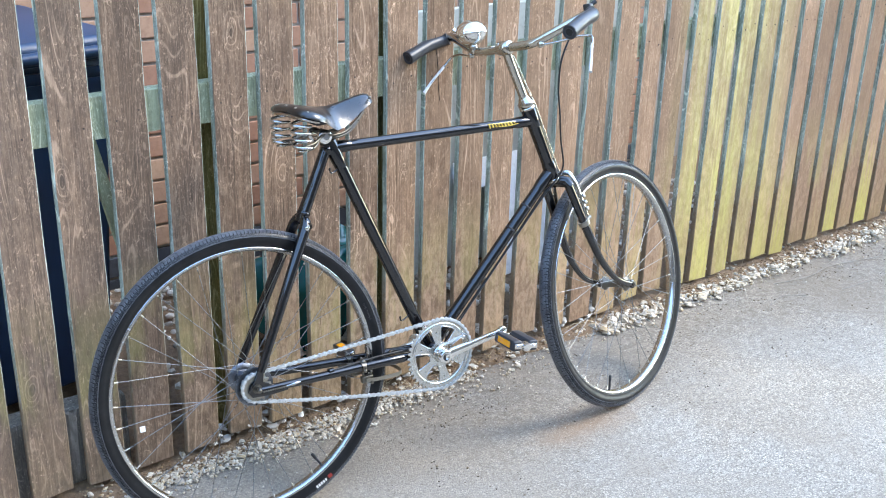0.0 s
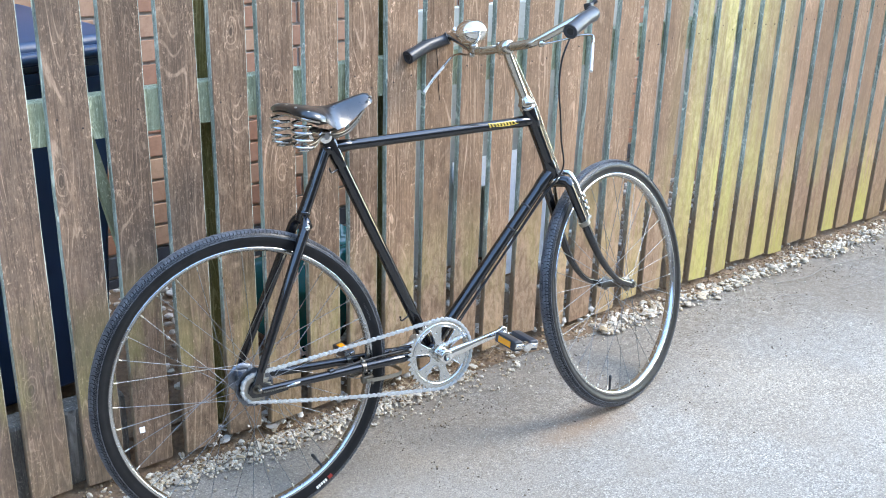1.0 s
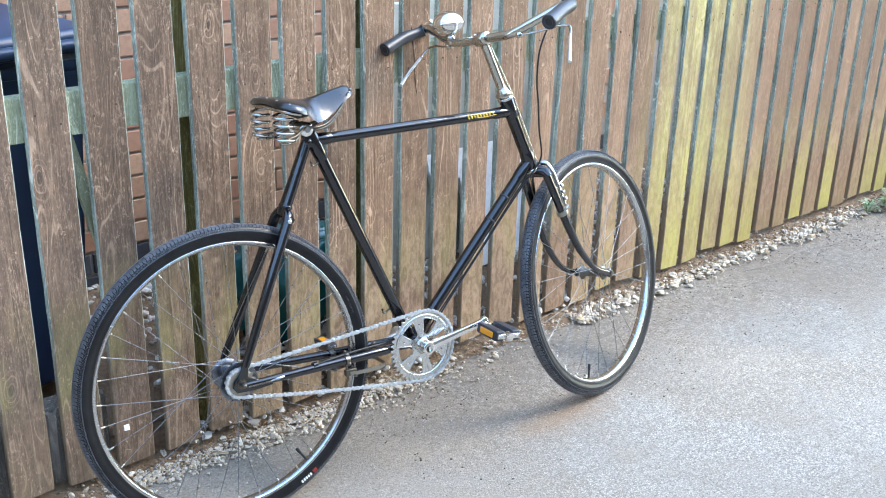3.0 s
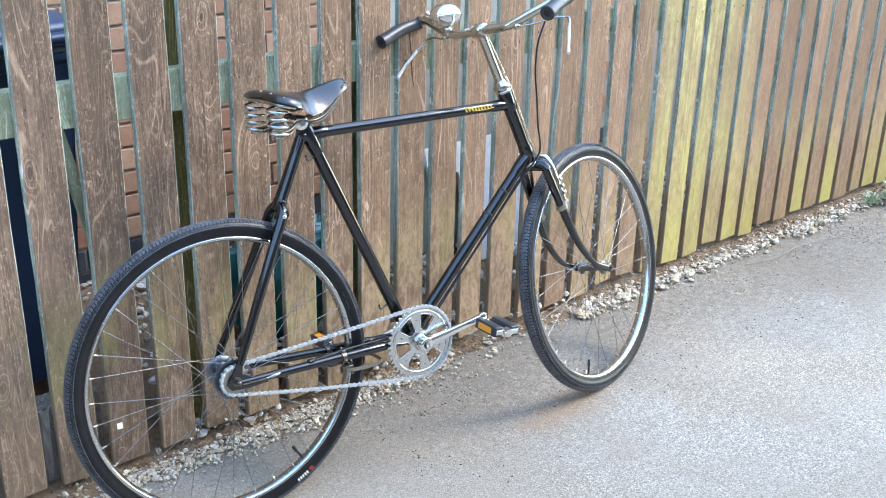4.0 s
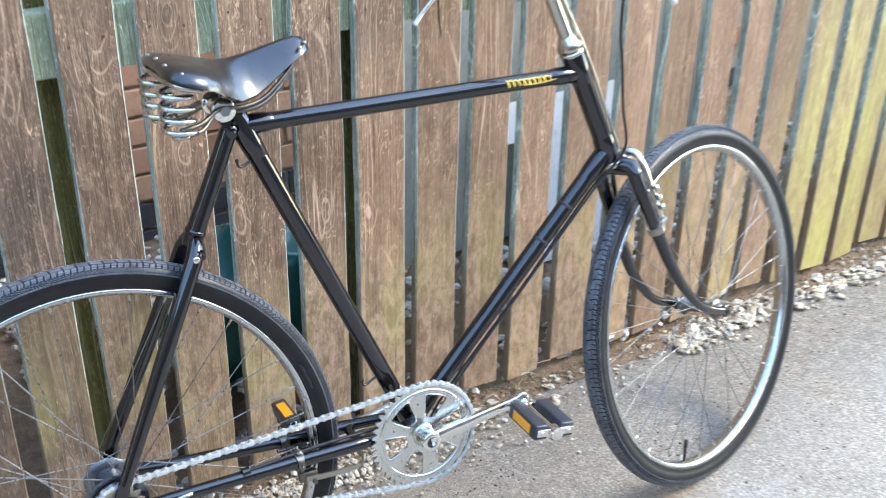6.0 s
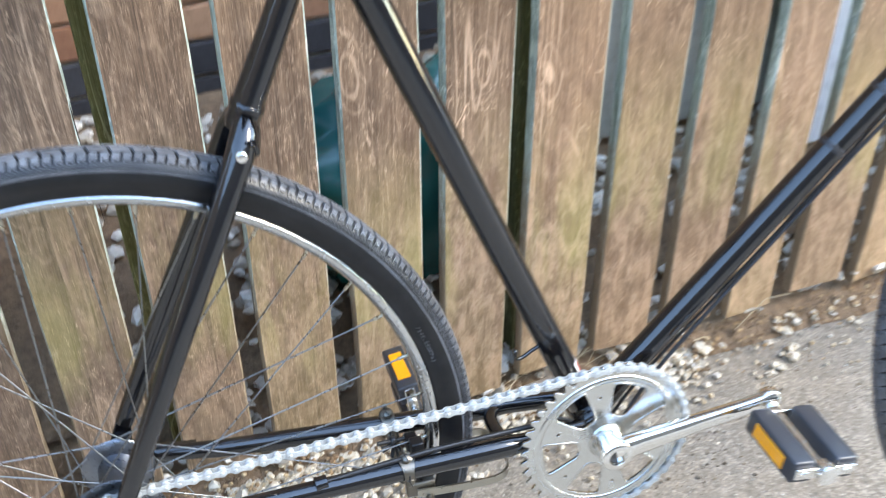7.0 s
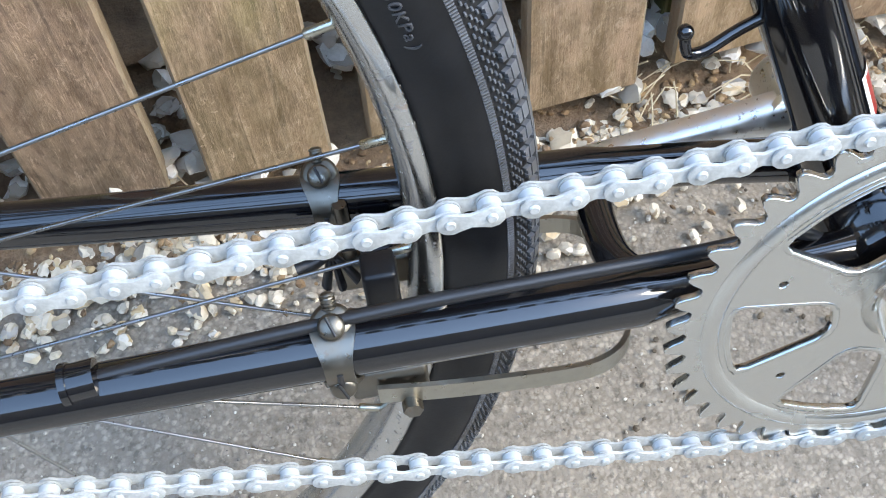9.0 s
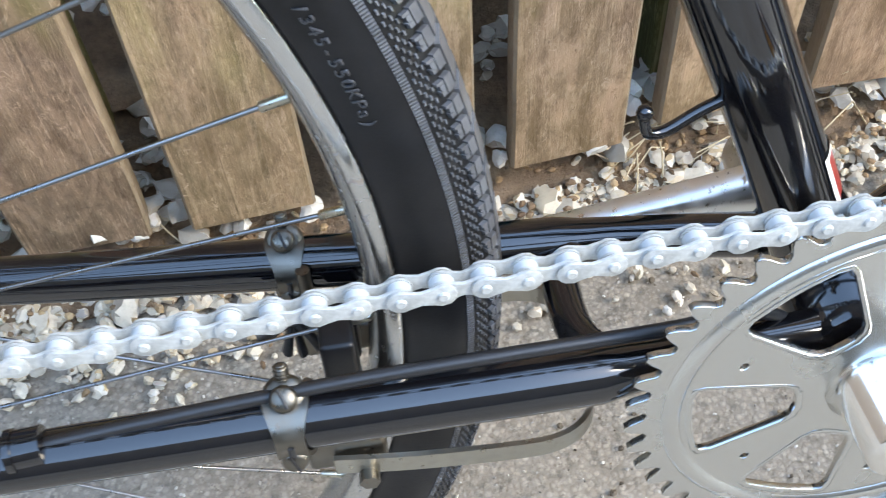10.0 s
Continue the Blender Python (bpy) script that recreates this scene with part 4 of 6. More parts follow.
tube(bm, [V(0.242, 0, 0.502), V(0.236, 0, 0.4895), V(0.2035, 0, 0.422), V(0.176, 0, 0.3668), V(0.1680, 0, 0.350), V(0.1645, 0, 0.343)], [0.0145, 0.0160, 0.0167, 0.0176, 0.0190, 0.0165], 28, flat=((0.897, 0, -0.442), 0.75))
part("stay_head", bm, P_, bike, "flat black tube joining both seat stays")
bm = B()
c, d = V(0.1738, 0, 0.362), V(0.442, 0, 0.897)
tube(bm, [c - d * 0.004, c - d * 0.003, c + d * 0.003, c + d * 0.004], [0.0180, 0.0193, 0.0193, 0.0180], 28, flat=((0.897, 0, -0.442), 0.77))
part("stay_collar", bm, P_, bike)
bm = B()
tube(bm, [V(0.166, -0.034, 0.336), V(0.170, -0.02, 0.345), V(0.171, 0.02, 0.345), V(0.166, 0.034, 0.336)], 0.0105, 16)
part("stay_bridge", bm, P_, bike)
bm = B()
tube(bm, smooth_path([V(0.386, -0.032, -0.0275), V(0.377, -0.018, -0.0295), V(0.375, 0, -0.0310), V(0.377, 0.02, -0.0325), V(0.386, 0.034, -0.0335)], 4), 0.0075, 14)
part("chain_stay_bridge", bm, P_, bike)
# pump pegs on the seat tube
for c, d in ((V(0.424, 0, 0.0635), 1), (V(0.2705, 0, 0.451), 1)):
    bm = B()
    tube(bm, smooth_path([c + V(0.006, -0.003, 0.002), c + V(-0.008, -0.005, -0.0022), c + V(-0.020, -0.008, -0.0062), c + V(-0.0262, -0.009, -0.0050), c + V(-0.0275, -0.009, 0.0020)], 4), [0.0021] * 13 + [0.0019] * 3 + [0.0016], 10)
    bmesh.ops.create_uvsphere(bm, u_segments=10, v_segments=6, radius=0.0029, matrix=Matrix.Translation(c + V(-0.0275, -0.009, 0.0030)))
    part("pump_peg", bm, P_, bike, "small bent black peg")
# transfers: gold flourish, pale lining, red and white panel
u_ = V(0.6760, 0, 0.4961)
def on_top_tube(x, z):
    """A spot on the right flank of the top tube."""
    return u_ + V(x, -math.sqrt(max(1e-6, 0.0129 ** 2 - (z + 0.002) ** 2)) - 0.0002, z + 0.002 - 0.0109 * x)


bm = B()
tube(bm, [on_top_tube(0.078 * k / 96 + 0.0042 * math.sin(k * 0.55), (0.0040 + 0.0022 * math.exp(-k / 9)) * math.cos(k * 0.55 + 0.5) + 0.0004) for k in range(97)], 0.00115, 6)
tube(bm, [on_top_tube(x, -0.0052 + 18 * (x - 0.052) ** 2 * 0.12) for x in (0.026, 0.040, 0.055, 0.070, 0.084, 0.092)], [0.0004, 0.0008, 0.0009, 0.0009, 0.0008, 0.0004], 6)
part("gold_transfer", bm, M["gold"], bike, "gold script flourish on the top tube")
bm = B()
for off in (-0.0052, 0.0052):
    a, b_ = HEAD_TOP - AXIS * 0.05, HEAD_LOW + AXIS * 0.05
    fwd = AXIS.cross(V(0, 1, 0)) * -1
    pts = [p + V(0, -0.0152, 0) + fwd * (off + 0.006) for p in (a, b_)]
    tube(bm, pts, 0.0008, 6)
part("head_lining", bm, M["pale_line"], bike, "pale gold lining on the head tube")
d = (SEAT_TOP - BB).normalized()
side = V(d.z, 0, -d.x)
for k, (mt, w0, w1) in enumerate((("red", 0.050, 0.073), ("white", 0.048, 0.050), ("white", 0.073, 0.075))):
    bm = B()
    loops = []
    for h in (w0, w1):
        loops.append([bm.verts.new(BB + d * h + (side * math.cos(a) + V(0, -1, 0) * math.sin(a)) * 0.01490) for a in [radians(-34 + 9 * i) for i in range(9)]])
    for i in range(8):
        bm.faces.new((loops[0][i], loops[0][i + 1], loops[1][i + 1], loops[1][i]))
    part("panel_transfer", bm, M[mt], bike, "red and white panel transfer")
bm = B()
edge_ = [[bm.verts.new(BB + d * h + (side * math.cos(a) + V(0, -1, 0) * math.sin(a)) * 0.01495) for a in (radians(38.2), radians(43), radians(48))] for h in (0.048, 0.062, 0.075)]
for p, q in zip(edge_, edge_[1:]):
    for i in range(2):
        bm.faces.new((p[i], p[i + 1], q[i + 1], q[i]))
part("panel_edge", bm, M["white"], bike, "white edge of the panel transfer")

# headset and stem
for base, prof in ((HEAD_TOP, [(0.0165, 0.0), (0.0205, 0.003), (0.0205, 0.007), (0.0165, 0.010), (0.0205, 0.012), (0.0215, 0.018), (0.0165, 0.024), (0.0150, 0.030), (0.0125, 0.033), (0.0113, 0.036)]),
                   (HEAD_LOW - AXIS * 0.014, [(0.0165, 0.0), (0.0205, 0.002), (0.0210, 0.007), (0.0185, 0.010), (0.0165, 0.0145)])):
    rg = [[base + AXIS * y + Matrix.Rotation(2 * math.pi * k / 24, 3, AXIS) @ (V(0, 1, 0) * r) for k in range(24)] for r, y in prof]
    bm = B()
    rings(bm, rg)
    part("headset_cup", bm, M["old_chrome"], bike, "chrome headset cup")
STEM_TOP = on_axis(0.682)
steer_m = STEER.copy()
stem_bm = B()
tube(stem_bm, [HEAD_TOP + AXIS * 0.02, STEM_TOP - AXIS * 0.012, STEM_TOP + AXIS * 0.006, STEM_TOP + AXIS * 0.012], [0.0111, 0.0111, 0.0125, 0.006], 20)
disc(stem_bm, STEM_TOP + V(0, -0.018, 0), (0, 1, 0), 0.0175, 0.036, 24, 0.002)
disc(stem_bm, STEM_TOP + V(0.016, -0.007, -0.012), (0, 1, 0), 0.006, 0.014, 12, 0.001)
part("stem", stem_bm, M["old_chrome"], bike, "worn nickel handlebar stem", m=steer_m)

# handlebar: out, a little forward and up, then back to the grips
bar_pts = []
half = [V(0, 0, 0), V(0.001, 0.05, -0.001), V(0.003, 0.09, 0.002), V(0.022, 0.138, 0.020), V(0.046, 0.185, 0.040), V(0.0565, 0.216, 0.0505), V(0.041, 0.235, 0.045), V(-0.008, 0.244, 0.035), V(-0.068, 0.249, 0.015)]
for q in [V(p.x, -p.y, p.z) for p in reversed(half[1:])] + half:
    bar_pts.append(STEM_TOP + q)
bm = B()
tube(bm, smooth_path(bar_pts, 5), 0.0110, 18)
handlebar = part("handlebar", bm, M["old_chrome"], bike, "swept back worn nickel handlebar", m=steer_m)
for s in (-1, 1):
    pts = [STEM_TOP + V(p.x, s * p.y, p.z) for p in half[5:]]
    sp = smooth_path(pts, 5)
    end = sp[-1] + (sp[-1] - sp[-2]).normalized() * 0.014
    sp = sp[2:] + [end]
    n_ = len(sp)
    bm = B()
    rr = [0.0175 if (i in (0, n_ - 1)) else 0.0165 + (0.0008 if i == n_ - 2 else 0) for i in range(n_)]
    tube(bm, sp, rr, 20)
    # hollow in the end of the grip
    d = (sp[-1] - sp[-2]).normalized()
    part("grip", bm, M["grip"], handlebar, "dark grey rubber grip")
    bm = B()
    disc(bm, sp[-1] - d * 0.002, d, 0.0085, 0.0026, 18)
    part("grip_plug", bm, M["black_plastic"], handlebar)
    bm = B()
    side_ = d.cross(V(0, 0, 1)).normalized()
    up_ = d.cross(side_)
    ring_ = [[sp[-1] + d * h + (side_ * math.cos(2 * math.pi * k / 24) + up_ * math.sin(2 * math.pi * k / 24)) * r for k in range(24)] for r, h in ((0.0168, -0.002), (0.0168, 0.0012), (0.0145, 0.0020), (0.0108, 0.0020), (0.0090, 0.0002))]
    rings(bm, ring_, cap=False)
    part("grip_collar", bm, M["grip"], handlebar)
    # lever with its white sleeve
    piv = STEM_TOP + V(-0.001, s * 0.1087, -0.005)
    lv = smooth_path([STEM_TOP + V(u, s * v_, w_) for u, v_, w_ in ((0.004, 0.1087, -0.006), (0.030, 0.150, -0.003), (0.0444, 0.1813, 0.002), (0.0516, 0.2120, 0.0005), (0.0485, 0.2230, -0.006), (0.028, 0.2330, -0.026), (0.000, 0.2460, -0.052), (-0.0265, 0.2575, -0.080))], 4)
    bm = B()
    tube(bm, lv, [0.0036] * len(lv), 10, flat=((0, 0, 1), 0.8))
    disc(bm, piv + V(0.002, 0, -0.007), (0, 0, 1), 0.008, 0.014, 14, 0.002)
    part("brake_lever", bm, M["old_chrome"], handlebar, "slim curved metal brake lever")
    bm = B()
    tube(bm, lv[-10:] + [lv[-1] + (lv[-1] - lv[-2]).normalized() * 0.004], [0.0031, 0.0038, 0.0036, 0.0036, 0.0036, 0.0035, 0.0035, 0.0036, 0.0038, 0.0042, 0.0044], 10)
    part("lever_sleeve", bm, M["lever_white"], handlebar, "pale sleeve on the brake lever")
# bell
bell_c = STEM_TOP + V(0.000, 0.098, 0.050)
bm = B()
bmesh.ops.create_uvsphere(bm, u_segments=28, v_segments=16, radius=0.0400, matrix=Matrix.Translation(bell_c) @ Matrix.Diagonal((1, 1, 0.80, 1)))
bell = part("bell", bm, M["chrome"], handlebar, "round chrome bell")
bm = B()
rings(bm, [[bell_c + V(math.cos(a) * r, math.sin(a) * r, z) for a in [2 * math.pi * k / 28 for k in range(28)]] for r, z in ((0.0390, -0.006), (0.0412, -0.004), (0.0412, 0.001), (0.0390, 0.003))], cap=False)
part("bell_rim", bm, M["chrome"], bell)
bm = B()
tube(bm, [bell_c + V(0, 0.034, -0.004), bell_c + V(0.004, 0.052, 0.008), bell_c + V(0.004, 0.060, 0.014)], [0.003, 0.003, 0.007], 10)
part("bell_thumb", bm, M["chrome"], bell)
bm = B()
disc(bm, bell_c + V(0, 0, -0.052), (0, 0, 1), 0.011, 0.028, 14, 0.002)
part("bell_clamp", bm, M["old_chrome"], bell)
# small black gear trigger at the right bend
tc = STEM_TOP + V(0.060, -0.214, 0.066)
bm = B()
box(bm, tc - V(0.008, 0.010, 0.007), tc + V(0.008, 0.010, 0.007), 0.003)
tube(bm, [tc, tc + V(0.018, -0.010, 0.010)], [0.004, 0.0055], 10)
part("gear_trigger", bm, M["black_plastic"], handlebar, "small black gear trigger")

# cables and the brake rod
def cable(name, pts, r=0.0023, m_=None, material=None, parent=None):
    bm = B()
    tube(bm, smooth_path(pts, 7), r, 8)
    return part(name, bm, material or M["cable"], parent or bike, m=m_)


cable("brake_cable", [STEER @ (STEM_TOP + V(0.040, -0.165, 0.000)), V(0.806, -0.142, 0.650), V(0.811, -0.122, 0.580), V(0.830, -0.100, 0.520), V(0.850, -0.075, 0.448), V(0.882, -0.040, 0.375), V(0.872, -0.019, 0.335), V(0.83, -0.010, 0.289), V(0.70, -0.008, 0.156), V(0.56, -0.012, 0.016), V(0.49, -0.024, -0.058), V(0.445, -0.034, -0.028), V(0.415, -0.038, -0.012)])
cable("gear_cable", [V(0.866, -0.010, 0.318), V(0.845, 0.003, 0.298), V(0.70, 0.001, 0.150), V(0.55, 0.002, 0.000), V(0.50, 0.0, -0.062)], 0.0020)
bm = B()
tube(bm, [STEM_TOP - AXIS * 0.025 + V(0.018, 0, 0.004), HEAD_TOP + V(0.031, 0, 0.008), HEAD_LOW + V(0.034, 0, -0.010)], 0.0034, 10)
part("brake_rod", bm, M["old_chrome"], bike, "slim nickel brake rod in front of the head tube", m=steer_m)

# fork
CROWN = on_axis(0.320)
bm = B()
tube(bm, [CROWN + V(0.002, -0.042, -0.008), CROWN + V(0, -0.034, 0.004), CROWN + V(0, 0, 0.010), CROWN + V(0, 0.034, 0.004), CROWN + V(0.002, 0.042, -0.008)], [0.012, 0.015, 0.018, 0.015, 0.012], 18)
fork = part("fork", bm, P_, bike, "black fork with curved blades", m=steer_m)
for s in (-1, 1):
    bm = B()
    tube(bm, smooth_path([V(0.889, s * 0.037, 0.318), V(0.919, s * 0.041, 0.241), V(0.953, s * 0.046 + 0.001, 0.156), V(0.992, s * 0.050 + 0.003, 0.087), V(1.049, s * 0.053 + 0.005, 0.029), V(1.1225, s * 0.054 + 0.006, -0.0028)], 4),
         [0.0125] * 8 + [0.0120, 0.0115, 0.0110, 0.0105, 0.0100, 0.0095, 0.009, 0.0085, 0.0082, 0.008, 0.0078, 0.0076, 0.0075], 16, flat=((0, 1, 0), 0.85))
    part("fork_blade", bm, P_, fork)
    bm = B()
    disc(bm, V(1.1225, s * 0.050 + 0.006, -0.0022), (0, s, 0), 0.0125, 0.006, 18, 0.001)
    part("fork_end", bm, P_, fork)
    # clip and slider of the stirrup brake
    bm = B()
    c = V(0.931, s * 0.043, 0.209)
    dd = V(0.385, s * 0.05, -0.92).normalized()
    tube(bm, [c - dd * 0.0065, c - dd * 0.006, c + dd * 0.006, c + dd * 0.0065], [0.010, 0.0155, 0.0155, 0.010], 18)
    tube(bm, [c + V(0.012, 0, 0.004), c + V(0.026, s * 0.004, 0.012)], 0.0055, 10)
    part("brake_clip", bm, M["bridle"], fork, "chrome clip on the fork blade")
    bm = B()
    tube(bm, smooth_path([CROWN + V(0.026, s * 0.004, 0.026), CROWN + V(0.032, s * 0.022, 0.022), CROWN + V(0.036, s * 0.034, -0.002), CROWN + V(0.045, s * 0.040, -0.042), CROWN + V(0.061, s * 0.043, -0.096)], 4), 0.0075, 12, flat=((0, 1, 0), 0.45))
    part("brake_stirrup", bm, M["old_chrome"], fork, "curved chrome brake stirrup over the tyre")
    for h in (0.25, 0.5, 0.75):
        bm = B()
        c = CROWN + V(0.039 + 0.023 * h, s * 0.046, -0.022 - 0.072 * h)
        disc(bm, c, (0.3, s * 0.9, 0.2), 0.006, 0.007, 12, 0.001)
        part("brake_nut", bm, M["chrome"], fork)
bm = B()
disc(bm, CROWN + V(0.028, 0, -0.006), AXIS, 0.009, 0.030, 14, 0.002)
box(bm, CROWN + V(0.012, -0.009, 0.004), CROWN + V(0.034, 0.009, 0.016), 0.002)
part("brake_guide", bm, M["chrome"], fork)


# wheels
def tread(bm_, r0):
    """Raised blocks, dimples and a fine ribbed line round both shoulders, and a zigzag of long blocks on the crown."""
    def at(phi, a, h):
        rr = r0 + (TYRE_R + h) * math.cos(a)
        return (rr * math.cos(phi), (TYRE_R + h) * math.sin(a), rr * math.sin(phi))

    def block(co, fa, phi0, phi1, a0, a1, h, skew=0.0):
        o = len(co)
        for hh, k in ((-0.0004, 0.0), (h, 0.10)):
            for p, a in ((phi0, a0), (phi1, a0), (phi1, a1), (phi0, a1)):
                pm, am = (phi0 + phi1) / 2, (a0 + a1) / 2
                p2, a2 = p + (pm - p) * k, a + (am - a) * k
                co.append(at(p2 + skew * (a2 - a0), a2, hh))
        fa += [(o + 4, o + 5, o + 6, o + 7), (o, o + 1, o + 5, o + 4), (o + 1, o + 2, o + 6, o + 5), (o + 2, o + 3, o + 7, o + 6), (o + 3, o, o + 4, o + 7)]
    co, fa = [], []
    n_ = 252
    st = 2 * math.pi / n_
    for k in range(n_):
        p = k * st
        for s in (-1, 1):
            block(co, fa, p, p + st * 0.74, s * 0.44, s * 0.66, 0.0017, s * 0.012)
            block(co, fa, p + st * 0.10, p + st * 0.62, s * 0.66, s * 0.775, 0.0014, s * 0.012)
            block(co, fa, p + st * 0.62, p + st * 0.76, s * 0.66, s * 0.83, 0.0016, s * 0.012)
            block(co, fa, p + st * 0.32, p + st * 0.40, s * 0.72, s * 0.80, 0.0018, s * 0.012)
            for q_, a_ in ((0.10, 0.86), (0.60, 0.86), (0.35, 0.93), (0.85, 0.93), (0.10, 1.00), (0.60, 1.00), (0.35, 1.07), (0.85, 1.07)):
                block(co, fa, p + st * q_, p + st * (q_ + 0.20), s * a_, s * (a_ + 0.036), 0.0007)
        if k % 2 == 0:
            block(co, fa, p, p + st * 1.8, -0.40, -0.02, 0.0016, 0.02)
            block(co, fa, p + st, p + st * 2.8, 0.02, 0.40, 0.0016, -0.02)
    for k in range(n_ * 7):
        p = k * st / 7
        for s in (-1, 1):
            block(co, fa, p, p + st * 0.085, s * 1.17, s * 1.32, 0.0005)
    return co, fa


def wheel(name, m, n_spokes, flange_r, flange_y, cross, label, hub_parts, phase):
    bm = B()
    # rim: chromed steel, rolled edges and a rounded bed
    prof = [(0.3118, 0.0120), (0.3129, 0.0131), (0.3122, 0.0142), (0.3100, 0.0146), (0.3078, 0.0142), (0.3055, 0.0126), (0.3034, 0.0098), (0.3018, 0.0066), (0.3009, 0.0034), (0.3005, 0.0)]
    prof = prof + [(r, -y) for r, y in reversed(prof[:-1])]
    prof += [(0.3100, -0.009), (0.3080, 0.0), (0.3100, 0.009)]
    lathe(bm, prof, 120, closed=True)
    rim = part(name, bm, M["rim"], bike, label, m=m)
    bm = B()
    cr = WHEEL_R - TYRE_R - 0.0012
    prof = []
    for k in range(21):
        a = radians(-115 + 230 * k / 20)
        prof.append((cr + TYRE_R * math.cos(a), TYRE_R * math.sin(a)))
    # flat walls down to the beads, with a fine moulded line above them
    wall = [(BEAD_R, BEAD_Y - 0.0012), (BEAD_R + 0.0006, BEAD_Y + 0.0002), (BEAD_R + 0.0022, BEAD_Y + 0.0014), (BEAD_R + 0.0030, BEAD_Y + 0.0012)]
    prof = [(r, -y) for r, y in wall] + prof + list(reversed(wall))
    lathe(bm, prof, 160)
    tyre = part("tyre", bm, M["rubber"], rim, "black tyre with a block tread")
    co, fa = tread(None, cr)
    me = bpy.data.meshes.new("tread")
    me.from_pydata(co, [], fa)
    me.materials.append(M["tread"])
    tagged(place("tread", me, rim), kind="stuff")
    hub_parts(rim)
    # spokes, laced tangentially
    L = {}
    for k in range(n_spokes):
        s = -1 if k % 2 else 1
        lead = (1 if k % 2 else -1) * (-1 if (k // 2) % 2 else 1)
        a_rim = 2 * math.pi * k / n_spokes + phase
        a_hub = a_rim + lead * cross
        p0 = V(flange_r * math.cos(a_hub), s * (flange_y + (0.0015 if lead > 0 else -0.0015)), flange_r * math.sin(a_hub))
        p1 = V(0.3015 * math.cos(a_rim), s * 0.0015, 0.3015 * math.sin(a_rim))
        bm = B()
        tube(bm, [p0, p1], 0.00085, 6)
        part("spoke", bm, M["spoke"], rim)
        d_ = (p1 - p0).normalized()
        bm = B()
        tube(bm, [p1 - d_ * 0.0105, p1 - d_ * 0.010, p1 + d_ * 0.002], [0.0012, 0.0018, 0.0018], 8)
        part("nipple", bm, M["brass"], rim)
    return rim


def rear_hub(rim):
    bm = B()
    lathe(bm, [(0.008, -0.048), (0.016, -0.046), (0.017, -0.036), (0.034, -0.0335), (0.035, -0.032), (0.034, -0.0305), (0.020, -0.029), (0.019, -0.02), (0.019, 0.02), (0.020, 0.029), (0.034, 0.0305), (0.035, 0.032), (0.034, 0.0335), (0.017, 0.036), (0.014, 0.046), (0.008, 0.048)], 40)
    part("hub", bm, M["hub"], rim, "wide dull metal hub shell")
    bm = B()
    tube(bm, [(0, -0.072, 0), (0, 0.072, 0)], 0.0048, 12)
    for s in (-1, 1):
        rings(bm, [[V(0.0078 * math.cos(a), s * y, 0.0078 * math.sin(a)) for a in [math.pi / 3 * k for k in range(6)]] for y in (0.059, 0.066)])
        lathe(bm, [(0.0048, s * 0.0575), (0.011, s * 0.0575), (0.011, s * 0.059), (0.0048, s * 0.059)], 20)
    part("axle", bm, M["dull_steel"], rim)


def front_hub(rim):
    bm = B()
    lathe(bm, [(0.006, -0.047), (0.011, -0.045), (0.012, -0.038), (0.020, -0.036), (0.0205, -0.034), (0.020, -0.032), (0.0125, -0.028), (0.0110, 0.0), (0.0125, 0.028), (0.020, 0.032), (0.0205, 0.034), (0.020, 0.036), (0.012, 0.038), (0.011, 0.045), (0.006, 0.047)], 32)
    part("hub", bm, M["dull_steel"], rim, "slim dull steel hub")
    bm = B()
    tube(bm, [(0, -0.065, 0), (0, 0.065, 0)], 0.0042, 12)
    for s in (-1, 1):
        rings(bm, [[V(0.0080 * math.cos(a), s * y, 0.0080 * math.sin(a)) for a in [math.pi / 3 * k for k in range(6)]] for y in (0.056, 0.0625)])
    part("axle", bm, M["dull_steel"], rim)


rear_wheel = wheel("rear_wheel", Matrix.Identity(4), 36, 0.033, 0.032, radians(66), "rear wheel with a rounded chrome rim", rear_hub, radians(6.4))
front_wheel = wheel("front_wheel", STEER @ Matrix.Translation(FRONT_HUB) @ Matrix.Scale(0.9925, 4), 32, 0.0195, 0.034, radians(66), "front wheel with a rounded chrome rim", front_hub, radians(3))


def valve(rim, a):
    bm = B()
    c = V(math.cos(a), 0, math.sin(a))
    tube(bm, [c * 0.303, c * 0.277, c * 0.276, c * 0.262, c * 0.260], [0.0032, 0.0032, 0.0042, 0.0042, 0.002], 10)
    part("valve", bm, M["black_plastic"], rim)


valve(rear_wheel, math.atan2(-0.2588, 0.1612))
valve(front_wheel, math.atan2(-0.285, -0.092))

# ---- chainset ----
RING_R, COG_R, CHAIN_V, PITCH = 0.0127 / (2 * math.sin(math.pi / 44)), 0.0127 / (2 * math.sin(math.pi / 16)), -0.0500, 0.0127
CRANK_A = radians(10.4)


def toothed(r, teeth, phase=0.0):
    pts = []
    for k in range(teeth):
        for f, rr in ((0.06, 0.0036), (0.18, 0.0012), (0.30, -0.0026), (0.42, -0.0040), (0.58, -0.0040), (0.70, -0.0026), (0.82, 0.0012), (0.94, 0.0036)):
            a = 2 * math.pi * (k + f) / teeth + phase
            pts.append(((r + rr) * math.cos(a), (r + rr) * math.sin(a)))
    return pts


